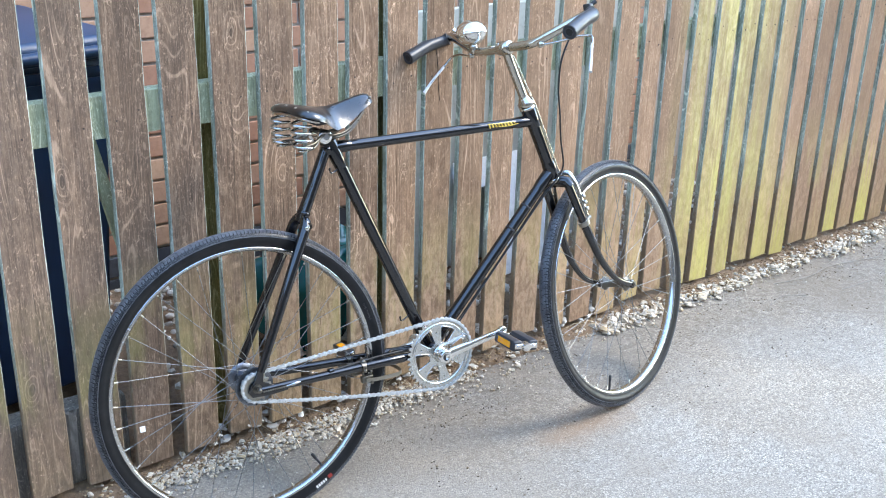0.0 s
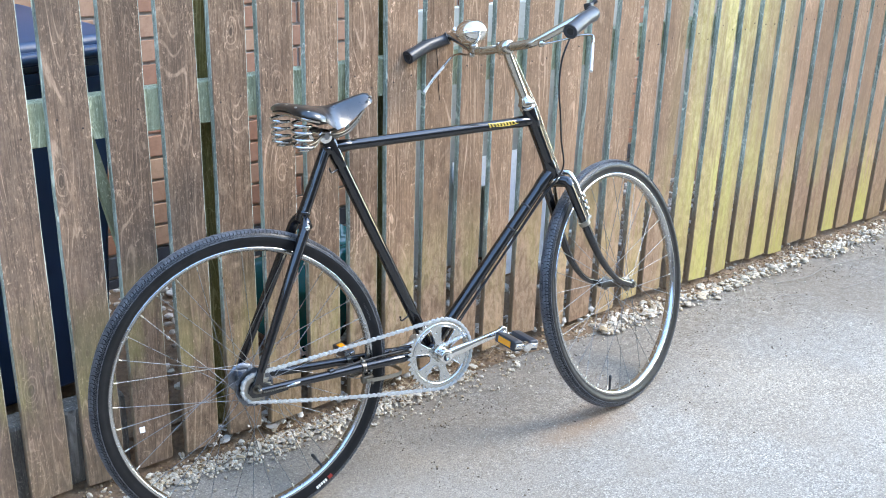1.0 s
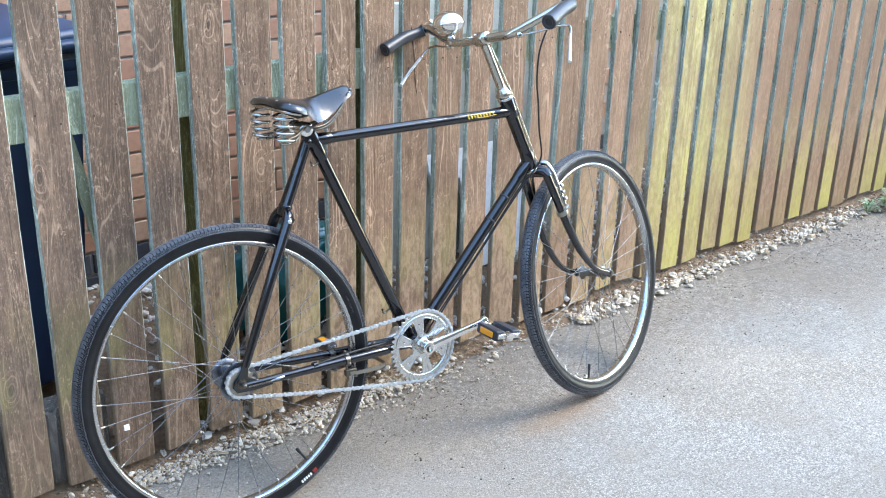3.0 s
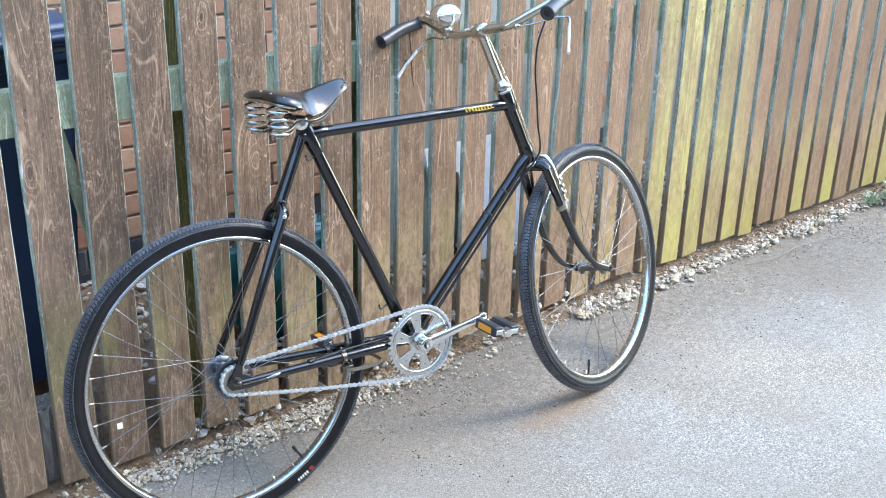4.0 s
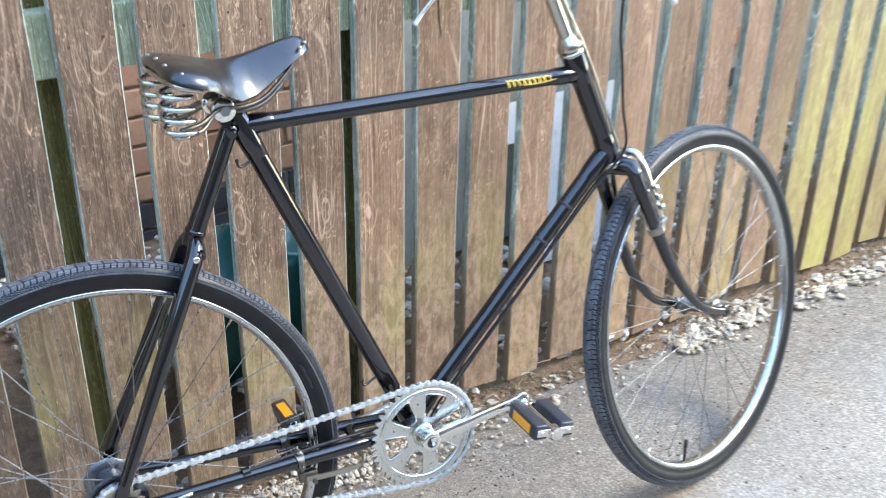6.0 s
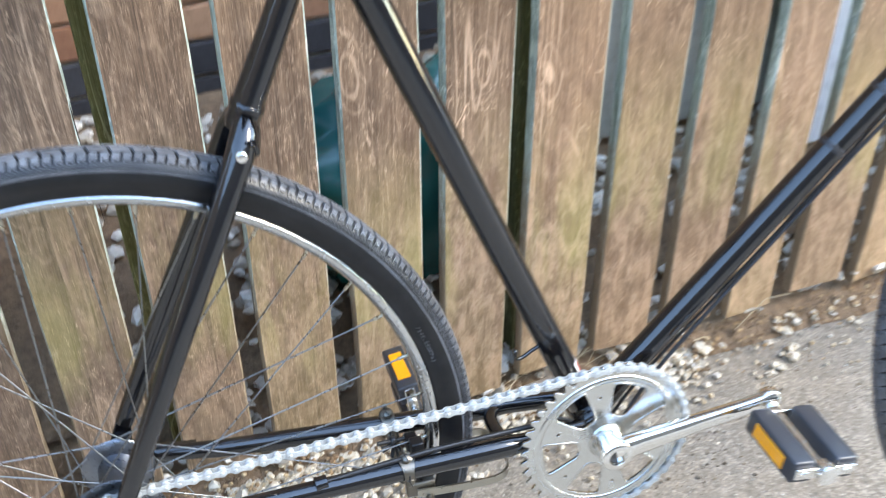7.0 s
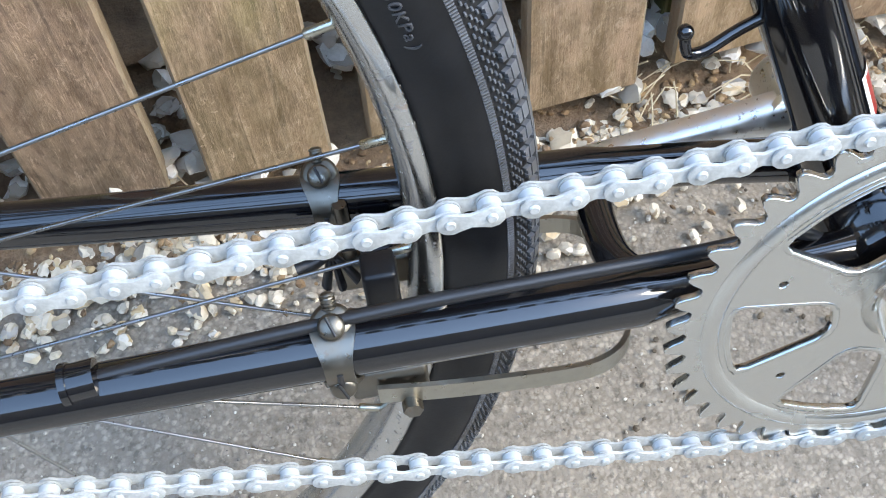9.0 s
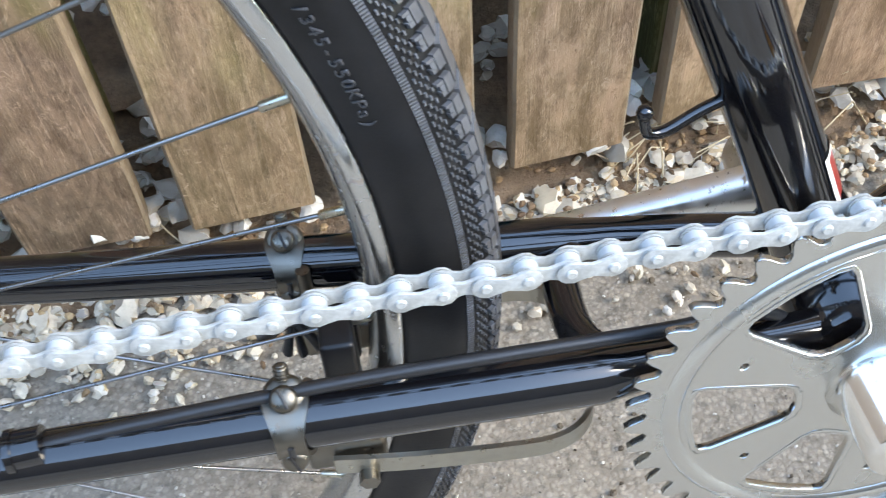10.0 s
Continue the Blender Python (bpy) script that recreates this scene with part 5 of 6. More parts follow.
def window(a, r0, r1, h0, h1, n_=5):
    """A rounded trapezoid hole at angle a."""
    raw = [(r0, -h0), (r1, -h1), (r1 + 0.002, 0), (r1, h1), (r0, h0), (r0 - 0.001, 0)]
    out = []
    k = len(raw)
    for i in range(k):
        p, q, s = Vector(raw[i - 1]), Vector(raw[i]), Vector(raw[(i + 1) % k])
        f = 0.0055
        a_, b_ = q + (p - q).normalized() * f, q + (s - q).normalized() * f
        for t in (0, 0.5, 1):
            out.append((1 - t) ** 2 * a_ + 2 * t * (1 - t) * q + t * t * b_)
    c, s_ = math.cos(a), math.sin(a)
    return [(p.x * c - p.y * s_, p.x * s_ + p.y * c) for p in out]


holes = [window(radians(7 + 60 * k), 0.0310, 0.0675, 0.0092, 0.0208) for k in range(6)]
bolt_holes = [[(0.0570 * math.cos(a) + 0.0022 * math.cos(t), 0.0570 * math.sin(a) + 0.0022 * math.sin(t)) for t in [2 * math.pi * i / 10 for i in range(10)]] for a in [radians(60 * k + 38) for k in range(6)]]
me = flatten("chainring", [toothed(RING_R, 44, -math.pi / 44)] + holes + bolt_holes, 0.0022, 0.0004)
me.materials.append(M["alloy"])
to_side = Matrix.Rotation(radians(90), 4, "X")      # outlines drawn in x, y stand up in u, w
crank_m = Matrix.Translation(BB)
chainring = place("chainring", me, bike, "satin alloy chainring with six windows", crank_m @ Matrix.Translation((0, CHAIN_V, 0)) @ to_side)
bm = B()
rg_prof = [(0.0725, -0.0008), (0.0735, -0.0022), (0.0768, -0.0036), (0.0798, -0.0022), (0.0806, -0.0008)]
lathe(bm, [(r, y + CHAIN_V) for r, y in rg_prof], 72)
part("ring_bead", bm, M["alloy"], bike, "raised polished bead round the chainring", m=crank_m)


for h in holes:
    loop = [V(px, CHAIN_V - 0.0012, pz) for px, pz in h]
    bm = B()
    c0 = sum(loop, V(0, 0, 0)) / len(loop)
    n_ = len(loop)
    rg = []
    for k in range(n_):
        p = loop[k]
        o = (p - c0).normalized()
        rg.append([p + o * a_ + V(0, b_, 0) for a_, b_ in ((-0.0003, 0.001), (-0.0003, -0.0003), (0.0007, -0.0007), (0.0020, -0.0004), (0.0026, 0.001))])
    vs = [[bm.verts.new(p) for p in lp] for lp in rg]
    for k in range(n_):
        a_, b_ = vs[k], vs[(k + 1) % n_]
        for i in range(4):
            bm.faces.new((a_[i], a_[i + 1], b_[i + 1], b_[i]))
    part("window_lip", bm, M["alloy"], chainring, m=(Matrix.Translation((0, CHAIN_V, 0)) @ to_side).inverted())


def crank(s, a):
    d_ = V(math.cos(a), 0, math.sin(a))
    bm = B()
    y0 = CHAIN_V if s < 0 else 0.050
    iv = 0.0 if s < 0 else -0.015
    pts = [d_ * 0.0 + V(0, s * 0.070 + iv, 0), d_ * 0.030 + V(0, s * 0.071 + iv, 0), d_ * 0.09 + V(0, s * 0.075 + iv, 0), d_ * 0.150 + V(0, s * 0.080 + iv, 0), d_ * 0.168 + V(0, s * 0.081 + iv, 0)]
    e_ = V(-d_.z, 0, d_.x)
    lp = []
    for p, hh, tt in zip(pts, (0.0130, 0.0115, 0.0090, 0.0085, 0.0095), (0.0075, 0.0072, 0.0062, 0.0058, 0.0058)):
        lp.append([p + e_ * (hh * x_) + V(0, tt * y_, 0) for x_, y_ in ((1, 0.62), (0.8, 1), (-0.8, 1), (-1, 0.62), (-1, -0.62), (-0.8, -1), (0.8, -1), (1, -0.62))])
    rings(bm, lp)
    lathe(bm, [(0.0195, s * 0.0495), (0.0200, s * 0.0525), (0.0172, s * 0.056), (0.0165, s * 0.0795), (0.0150, s * 0.0810), (0.0095, s * 0.0810), (0.0090, s * 0.0750), (0.0, s * 0.0750)], 32)
    disc(bm, d_ * 0.168 + V(0, s * 0.074, 0), (0, s, 0), 0.0125, 0.014, 20, 0.002)
    arm = part("crank_arm", bm, M["chrome"] if s < 0 else M["freckled"], bike, "chrome cottered crank arm" if s < 0 else "rust-freckled chrome crank arm", m=crank_m)
    bm = B()
    disc(bm, V(0, s * 0.0735, 0), (0, s, 0), 0.0088, 0.003, 20)
    part("bolt_well", bm, M["black_plastic"], arm)
    return arm


crank(-1, CRANK_A)
crank(1, CRANK_A + math.pi)


def pedal(s, a, tilt):
    """Rubber block pedal: two blocks on a steel cage, with a reflector in the long face."""
    c = BB + V(math.cos(a) * 0.168, 0, math.sin(a) * 0.168)
    m = Matrix.Translation(c) @ Matrix.Rotation(radians(4.0) if s < 0 else 0.0, 4, "X") @ Matrix.Rotation(tilt, 4, "Y")
    bm = B()
    tube(bm, [(0, s * 0.083, 0), (0, s * 0.098, 0), (0, s * 0.175, 0)], [0.0075, 0.0062, 0.0062], 12)
    for y in (0.098, 0.181):
        box(bm, V(-0.033, min(s * y, s * (y + 0.003)), -0.006), V(0.033, max(s * y, s * (y + 0.003)), 0.006), 0.001)
    tube(bm, [(0, s * 0.176, 0), (0, s * 0.184, 0), (0, s * 0.190, 0), (0, s * 0.191, 0)], [0.011, 0.012, 0.011, 0.007], 16)
    body = part("pedal", bm, M["chrome"], bike, "block pedal on a steel axle", m=m)
    for e in (-1, 1):
        bm = B()
        lo = V(min(e * 0.012, e * 0.036), min(s * 0.101, s * 0.181), -0.0125)
        hi = V(max(e * 0.012, e * 0.036), max(s * 0.101, s * 0.181), 0.0125)
        box(bm, lo, hi, 0.003)
        part("pedal_block", bm, M["grip"], body, "dark grey pedal block")
        bm = B()
        x0 = e * 0.036
        box(bm, V(min(x0, x0 + e * 0.0015), min(s * 0.116, s * 0.166), -0.0075), V(max(x0, x0 + e * 0.0015), max(s * 0.116, s * 0.166), 0.0075), 0.0005)
        part("reflector", bm, M["amber"], body, "amber pedal reflector", smooth=False)
        for y in (0.106, 0.176):
            bm = B()
            disc(bm, V(e * 0.024, s * y + (0.0065 if s * y > 0 else -0.0065), 0), (0, s, 0), 0.0042, 0.003, 10, 0.0008)
            part("pedal_nut", bm, M["chrome"], body)
    return body


pedal(-1, CRANK_A, radians(10))
pedal(1, CRANK_A + math.pi, radians(82))

# rear sprocket and its dust ring
me = flatten("sprocket", [toothed(COG_R, 16, 0.1)] + [[(0.018 * math.cos(t), 0.018 * math.sin(t)) for t in [2 * math.pi * i / 24 for i in range(24)]]], 0.0022, 0.0003)
me.materials.append(M["bridle"])
place("sprocket", me, bike, "steel rear sprocket", Matrix.Translation((0, CHAIN_V, 0)) @ to_side)
bm = B()
lathe(bm, [(0.034, -0.0400), (0.0445, -0.0415), (0.0450, -0.0400), (0.034, -0.0385)], 40)
part("spoke_guard", bm, M["hub"], bike, "small steel disc behind the sprocket")

# ---- chain: links laid round ring and sprocket ----
def chain_path():
    c1, c2, r1, r2 = Vector((0.0, 0.0)), Vector((BB.x, BB.z)), COG_R, RING_R
    d_ = c2 - c1
    dist, base = d_.length, math.atan2(d_.y, d_.x)
    off = math.asin((r2 - r1) / dist)
    up, dn = base + math.pi / 2 + off, base - math.pi / 2 - off
    pts = []
    n_ = 200
    for k in range(n_ + 1):                     # upper run, rear to front
        t = k / n_
        a, b_ = c1 + r1 * Vector((math.cos(up), math.sin(up))), c2 + r2 * Vector((math.cos(up), math.sin(up)))
        pts.append(a.lerp(b_, t) + Vector((0, -0.0015 * 4 * t * (1 - t))))
    for k in range(1, n_):
        a = up + (dn - up) * k / n_
        pts.append(c2 + r2 * Vector((math.cos(a), math.sin(a))))
    for k in range(n_ + 1):
        t = k / n_
        a, b_ = c2 + r2 * Vector((math.cos(dn), math.sin(dn))), c1 + r1 * Vector((math.cos(dn), math.sin(dn)))
        pts.append(a.lerp(b_, t) + Vector((0, -0.005 * 4 * t * (1 - t))))
    for k in range(1, n_):
        a = dn + (up - 2 * math.pi - dn) * k / n_
        pts.append(c1 + r1 * Vector((math.cos(a), math.sin(a))))
    return pts


path = chain_path()
acc = [0.0]
for a, b_ in zip(path, path[1:] + path[:1]):
    acc.append(acc[-1] + (b_ - a).length)
total = acc[-1]
count = 2 * round(total / PITCH / 2)


def along(s):
    s %= total
    i = int(np.searchsorted(acc, s)) - 1
    i = max(0, min(i, len(path) - 1))
    t = (s - acc[i]) / max(1e-9, acc[i + 1] - acc[i])
    return path[i].lerp(path[(i + 1) % len(path)], t)


def plate(r_end, waist, y, thick):
    """A waisted figure of eight side plate, from pin to pin along x."""
    pts = []
    n_ = 9
    for k in range(n_):
        a = radians(125 - 250 * k / (n_ - 1))
        pts.append((PITCH + r_end * math.cos(a), r_end * math.sin(a)))
    pts.append((PITCH * 0.5, -waist))
    for k in range(n_):
        a = radians(-55 - 250 * k / (n_ - 1))
        pts.append((r_end * math.cos(a), r_end * math.sin(a)))
    pts.append((PITCH * 0.5, waist))
    return [V(px, y, pz) for px, pz in pts], thick


def plate_into(bm_, r_end, waist, y, thick):
    pts, th = plate(r_end, waist, y, thick)
    mid = V(PITCH / 2, 0, 0)
    k = 0.94
    top = [V(mid.x + (p.x - mid.x) * k, p.y, p.z * k) for p in pts]
    sgn = 1 if th > 0 else -1
    rings(bm_, [[p - V(0, 0, 0) for p in pts], [p + V(0, th * 0.75, 0) for p in pts], [p + V(0, th, 0) for p in top]])


outer_bm, inner_bm = B(), B()
for s in (-1, 1):
    plate_into(outer_bm, 0.0043, 0.0026, s * 0.0030, s * 0.0011)
    plate_into(inner_bm, 0.0042, 0.0024, s * 0.0017, s * 0.0011)
for px in (0.0, PITCH):
    disc(outer_bm, (px, -0.0049, 0), (0, 1, 0), 0.00185, 0.0098, 14, 0.0005)
    k0 = len(inner_bm.faces)
    disc(inner_bm, (px, -0.0018, 0), (0, 1, 0), 0.0039, 0.0036, 18, 0.0004)
    inner_bm.faces.ensure_lookup_table()
    for f in inner_bm.faces[k0:]:
        f.material_index = 1
link_me = []
for bm, nm in ((outer_bm, "outer_link"), (inner_bm, "inner_link")):
    me = bpy.data.meshes.new(nm)
    bmesh.ops.recalc_face_normals(bm, faces=bm.faces)
    bm.to_mesh(me)
    bm.free()
    me.materials.append(M["chain"])
    me.materials.append(M["roller"])
    me.shade_smooth()
    me.set_sharp_from_angle(angle=radians(35))
    link_me.append(me)
# the chain itself: its joining link, then the others under it
START = 0.0095


def link_pose(k):
    a, b_ = along(START + k * total / count), along(START + (k + 1) * total / count)
    d_ = b_ - a
    return Matrix.Translation((a.x, CHAIN_V, a.y)) @ Matrix.Rotation(-math.atan2(d_.y, d_.x), 4, "Y")


chain = place("chain", link_me[0], bike, "clean silver roller chain", link_pose(0))
inv = link_pose(0).inverted()
for k in range(1, count):
    place("outer_link" if k % 2 == 0 else "inner_link", link_me[k % 2], chain, "", inv @ link_pose(k))

# ---- saddle ----
saddle_bm = B()
# sections from tail to nose: u, half width, crown height, edge height
SECT = [(0.148, 0.050, 0.600, 0.592), (0.152, 0.082, 0.606, 0.590), (0.163, 0.098, 0.6085, 0.585), (0.182, 0.102, 0.6055, 0.579), (0.205, 0.094, 0.6005, 0.571), (0.228, 0.072, 0.5965, 0.557), (0.250, 0.053, 0.5955, 0.545),
        (0.275, 0.042, 0.5995, 0.549), (0.300, 0.035, 0.6050, 0.562), (0.325, 0.030, 0.6105, 0.577), (0.345, 0.026, 0.6135, 0.588), (0.357, 0.020, 0.6110, 0.592), (0.363, 0.011, 0.6040, 0.595)]
loops = []
N_ = 14
for u_, hw, top, low in SECT:
    lp = []
    for k in range(N_ + 1):
        t = -1 + 2 * k / N_
        f = abs(t)
        k_ = max(0.0, min(1.0, (u_ - 0.205) / 0.045))       # the nose has flat, flared flanks
        across = (1 - k_) * math.sin(t * math.pi / 2) + k_ * (0.20 * math.sin(t * math.pi / 2) + 0.80 * t)
        lp.append(V(u_, hw * across * (1.0 if f < 1 else 0.985), top - (top - low) * f ** (2.6 - 1.3 * k_)))
    for k in range(N_ - 1, 0, -1):               # underside, a hide's thickness in
        t = -1 + 2 * k / N_
        f = abs(t)
        across = (1 - k_) * math.sin(t * math.pi / 2) + k_ * (0.20 * math.sin(t * math.pi / 2) + 0.80 * t)
        lp.append(V(u_, 0.96 * hw * across, top - 0.0045 - (top - low) * f ** (2.6 - 1.3 * k_)))
    loops.append(lp)
rings(saddle_bm, loops)
saddle = part("saddle", saddle_bm, M["leather"], bike, "sprung black leather saddle")
for u_, v_, w_ in ((0.357, 0.012, 0.605), (0.357, -0.012, 0.605), (0.346, -0.0235, 0.6005), (0.346, 0.0235, 0.6005), (0.156, -0.05, 0.6055), (0.156, 0.05, 0.6055), (0.156, 0.0, 0.6075), (0.168, -0.085, 0.598), (0.168, 0.085, 0.598)):
    bm = B()
    bmesh.ops.create_uvsphere(bm, u_segments=12, v_segments=7, radius=0.0036, matrix=Matrix.Translation((u_, v_, w_ - 0.0006)) @ Matrix.Diagonal((1, 1, 0.6, 1)))
    part("rivet", bm, M["bridle"], saddle, "bright saddle rivet")
bm = B()
tube(bm, smooth_path([V(0.190, -0.092, 0.574), V(0.158, -0.080, 0.583), V(0.150, 0, 0.588), V(0.158, 0.080, 0.583), V(0.190, 0.092, 0.574)], 5), 0.0042, 10)
part("cantle_plate", bm, M["old_chrome"], saddle, "steel plate under the saddle tail")
for s in (-1, 1):
    bm = B()
    pts = []
    for k in range(4 * 16 + 1):
        a = 2 * math.pi * k / 16
        pts.append(V(0.162 + 0.0205 * math.cos(a), s * 0.058 + 0.0205 * math.sin(a), 0.578 - 0.062 * k / 64))
    tube(bm, pts, 0.0034, 8)
    part("coil_spring", bm, M["alloy"], saddle, "chrome coil spring")
    bm = B()
    disc(bm, V(0.162, s * 0.058, 0.510), (0, 0, 1), 0.013, 0.005, 16, 0.001)
    part("spring_seat", bm, M["old_chrome"], saddle)
    # double rail wires
    for off in (0.0, 0.009):
        bm = B()
        tube(bm, smooth_path([V(0.162, s * 0.058, 0.511 + off), V(0.192, s * 0.050, 0.514 + off), V(0.222, s * (0.026 + off), 0.531 + off * 0.5), V(0.255, s * (0.028 + off * 0.5), 0.527 + off * 0.7), V(0.285, s * 0.026, 0.532 + off * 0.7), V(0.312, s * 0.020, 0.549 + off * 0.7), V(0.338, s * 0.012, 0.576)], 4), 0.0031, 8)
        part("saddle_rail", bm, M["dull_steel"], saddle)
bm = B()
disc(bm, V(0.325, 0, 0.560), (0.2, 0, 1), 0.0055, 0.034, 12, 0.001)
box(bm, V(0.318, -0.012, 0.566), V(0.332, 0.012, 0.573), 0.001)
part("tension_bolt", bm, M["chrome"], saddle)
bm = B()
disc(bm, V(0.2290, -0.034, 0.5315), (0, 1, 0), 0.0165, 0.014, 22, 0.002)
disc(bm, V(0.2290, 0.020, 0.5315), (0, 1, 0), 0.0165, 0.014, 22, 0.002)
disc(bm, V(0.2290, -0.026, 0.5315), (0, 1, 0), 0.0125, 0.052, 18)
disc(bm, V(0.2290, -0.0385, 0.5315), (0, 1, 0), 0.0075, 0.0047, 6)
part("saddle_clamp", bm, M["chrome"], saddle, "round chrome saddle clamp")
bm = B()
tube(bm, [V(0.2290, 0, 0.540), V(0.2495, 0, 0.5185), V(0.262, 0, 0.490)], [0.0105, 0.0120, 0.0120], 18)
part("seat_pin", bm, M["chrome"], bike, "short chrome seat pin")
bm = B()
tube(bm, [V(0.231, -0.010, 0.5125), V(0.231, -0.026, 0.5125)], [0.0075, 0.0075], 6)
tube(bm, [V(0.240, -0.022, 0.497), V(0.236, -0.030, 0.496)], [0.006, 0.006], 12)
part("seat_bolt", bm, P_, bike)

# ---- rear stirrup brake, clips on the chain stays ----
for s in (-1, 1):
    c = V(0.270, -0.0424, -0.0200) if s < 0 else V(0.270, 0.0402, -0.0276)
    d = V(0.998, -s * 0.045, -0.055).normalized()
    bm = B()
    # thin strap: waisted, wider at the screws
    loops = []
    for k in range(21):
        a = radians(-118 + 236 * k / 20)
        o = V(0, -math.cos(a), math.sin(a))
        hw = 0.0049 + 0.0030 * abs(math.sin(a)) ** 3
        loops.append([c + o * r + d * w_ for r, w_ in ((0.0113, -hw), (0.0131, -hw), (0.0131, hw), (0.0113, hw))])
    rings(bm, loops)
    clip = part("stay_clip", bm, M["dull_steel"], bike, "worn steel clip round the chain stay")
    up = V(0, -0.05, 1.0)
    dn = V(0, -0.78, -0.62)
    bm = B()
    disc(bm, c + V(0, 0.0030, 0.0098), (0, -0.62, 0.78), 0.0076, 0.0058, 24, 0.0018)
    disc(bm, c + V(0, 0.0045, 0.0165), (0, 0.5, 0.87), 0.0024, 0.0060, 12, 0.0006)
    for k in range(4):
        disc(bm, c + V(0, 0.0045 + 0.0007 * k, 0.0172 + 0.00122 * k), (0, 0.5, 0.87), 0.0027, 0.0006, 12)
    part("clip_ear", bm, M["dull_steel"], clip)
    for o, rr in ((V(0, -0.10, 1.0), 0.0140), (dn, 0.0125)):
        bm = B()
        q = c + o * rr
        ax_ = V(0, -0.62, 0.78) if rr > 0.0135 else V(0, -0.90, 0.2)
        disc(bm, q, ax_, 0.0047, 0.0040, 16, 0.0012)
        part("clip_screw", bm, M["dull_steel"], clip)
        bm = B()
        side_ = ax_.cross(V(1, 0, 0)).normalized()
        tube(bm, [q + ax_.normalized() * 0.0041 - side_ * 0.0034 + V(0.0012, 0, 0), q + ax_.normalized() * 0.0041 + side_ * 0.0034 - V(0.0012, 0, 0)], 0.0006, 6)
        part("screw_slot", bm, M["black_plastic"], clip)
    bm = B()
    tube(bm, [c + V(0, -math.cos(a), math.sin(a)) * 0.0129 for a in (0.15, -0.1, -0.35, -0.5)], 0.0012, 6)
    part("strap_slot", bm, M["black_plastic"], clip)
    # brake block in its shoe
    bm = B()
    box(bm, V(0.2815, min(s * 0.006, s * 0.020), -0.052), V(0.2945, max(s * 0.006, s * 0.020), -0.012 if s < 0 else -0.026), 0.002)
    part("brake_block", bm, M["rubber"], bike, "black rubber brake block")
    bm = B()
    box(bm, V(0.270, min(s * 0.022, s * 0.034), -0.066), V(0.300, max(s * 0.022, s * 0.034), -0.050), 0.002)
    disc(bm, V(0.292, s * 0.037, -0.066), (0, s, 0), 0.0040, 0.006, 6)
    tube(bm, [V(0.276, s * 0.028, -0.058), V(0.276, s * 0.028, -0.020)], 0.003, 8)
    part("brake_shoe", bm, M["dull_steel"], bike)
bm = B()
arm = [V(0.280, -0.0365, -0.0600), V(0.310, -0.0385, -0.0618), V(0.348, -0.0396, -0.0630), V(0.365, -0.0385, -0.0630), V(0.376, -0.0325, -0.0625), V(0.381, -0.0220, -0.0625), V(0.3825, -0.008, -0.0625)]
arm = arm + [V(p.x, -p.y, p.z) for p in reversed(arm)]
sp = smooth_path(arm, 4)
lp = []
for i, p in enumerate(sp):
    d = (sp[min(i + 1, len(sp) - 1)] - sp[max(i - 1, 0)]).normalized()
    nrm = d.cross(V(0, 0, 1)).normalized()
    lp.append([p + nrm * a + V(0, 0, 1) * b_ for a, b_ in ((-0.0011, -0.0045), (0.0011, -0.0045), (0.0011, 0.0045), (-0.0011, 0.0045))])
rings(bm, lp)
part("brake_bridle", bm, M["bridle"], bike, "flat steel bridle curved round the tyre", smooth=False)
bm = B()
for a, b_ in ((-0.4, -0.010), (0.7, -0.012), (1.9, -0.009), (-2.2, 0.002)):
    tube(bm, [V(0.270, 0.012, -0.030), V(0.269 + 0.003 * a, 0.010, -0.033 + b_ * 0.4), V(0.268 + 0.0055 * a, 0.008, -0.034 + b_)], [0.0020, 0.0028, 0.0036], 10, flat=((1, 0, 0.3), 0.5))
tube(bm, [V(0.252, 0.010, -0.025), V(0.282, 0.014, -0.029)], 0.0024, 10)
disc(bm, V(0.266, 0.012, -0.027), (1, 0.1, -0.1), 0.0048, 0.006, 12, 0.001)
part("wing_nut", bm, M["black_plastic"], bike, "small dark wing nut")

# gear casing along the stay, its stop, and the toggle chain at the axle
STOP = V(0.182, -0.0480, -0.0078)
CASE = [STOP, V(0.225, -0.0445, -0.0068), V(0.262, -0.0420, -0.0062), V(0.30, -0.0400, -0.0058), V(0.345, -0.0380, -0.0068), V(0.402, -0.0345, -0.0098), V(0.44, -0.028, -0.016), V(0.475, -0.012, -0.058)]
cable("gear_casing", CASE, 0.0026)
bm = B()
d = (CASE[1] - CASE[0]).normalized()
tube(bm, [STOP - d * 0.002, STOP - d * 0.0015, STOP + d * 0.0085, STOP + d * 0.009], [0.0046, 0.0070, 0.0070, 0.0046], 18)
tube(bm, [STOP + d * 0.004, STOP + d * 0.004 + V(0, 0.001, -0.009)], [0.0042, 0.0050], 14)
tube(bm, [STOP - d * 0.0035, STOP - d * 0.0030, STOP - d * 0.0005, STOP], [0.0046, 0.0077, 0.0077, 0.0046], 18)
part("cable_stop", bm, P_, bike, "small black cable stop")
cable("gear_wire", [STOP, V(0.14, -0.0545, -0.0075), V(0.098, -0.060, -0.0085)], 0.0008, None, M["spoke"])
bm = B()
tube(bm, [V(0.102, -0.0595, -0.0085), V(0.101, -0.0596, -0.0085), V(0.080, -0.062, -0.009), V(0.079, -0.0622, -0.009), V(0.066, -0.064, -0.0092)], [0.0018, 0.0034, 0.0034, 0.0022, 0.0020], 12)
part("adjuster", bm, M["rim"], bike, "slim chrome cable adjuster")
bm = B()
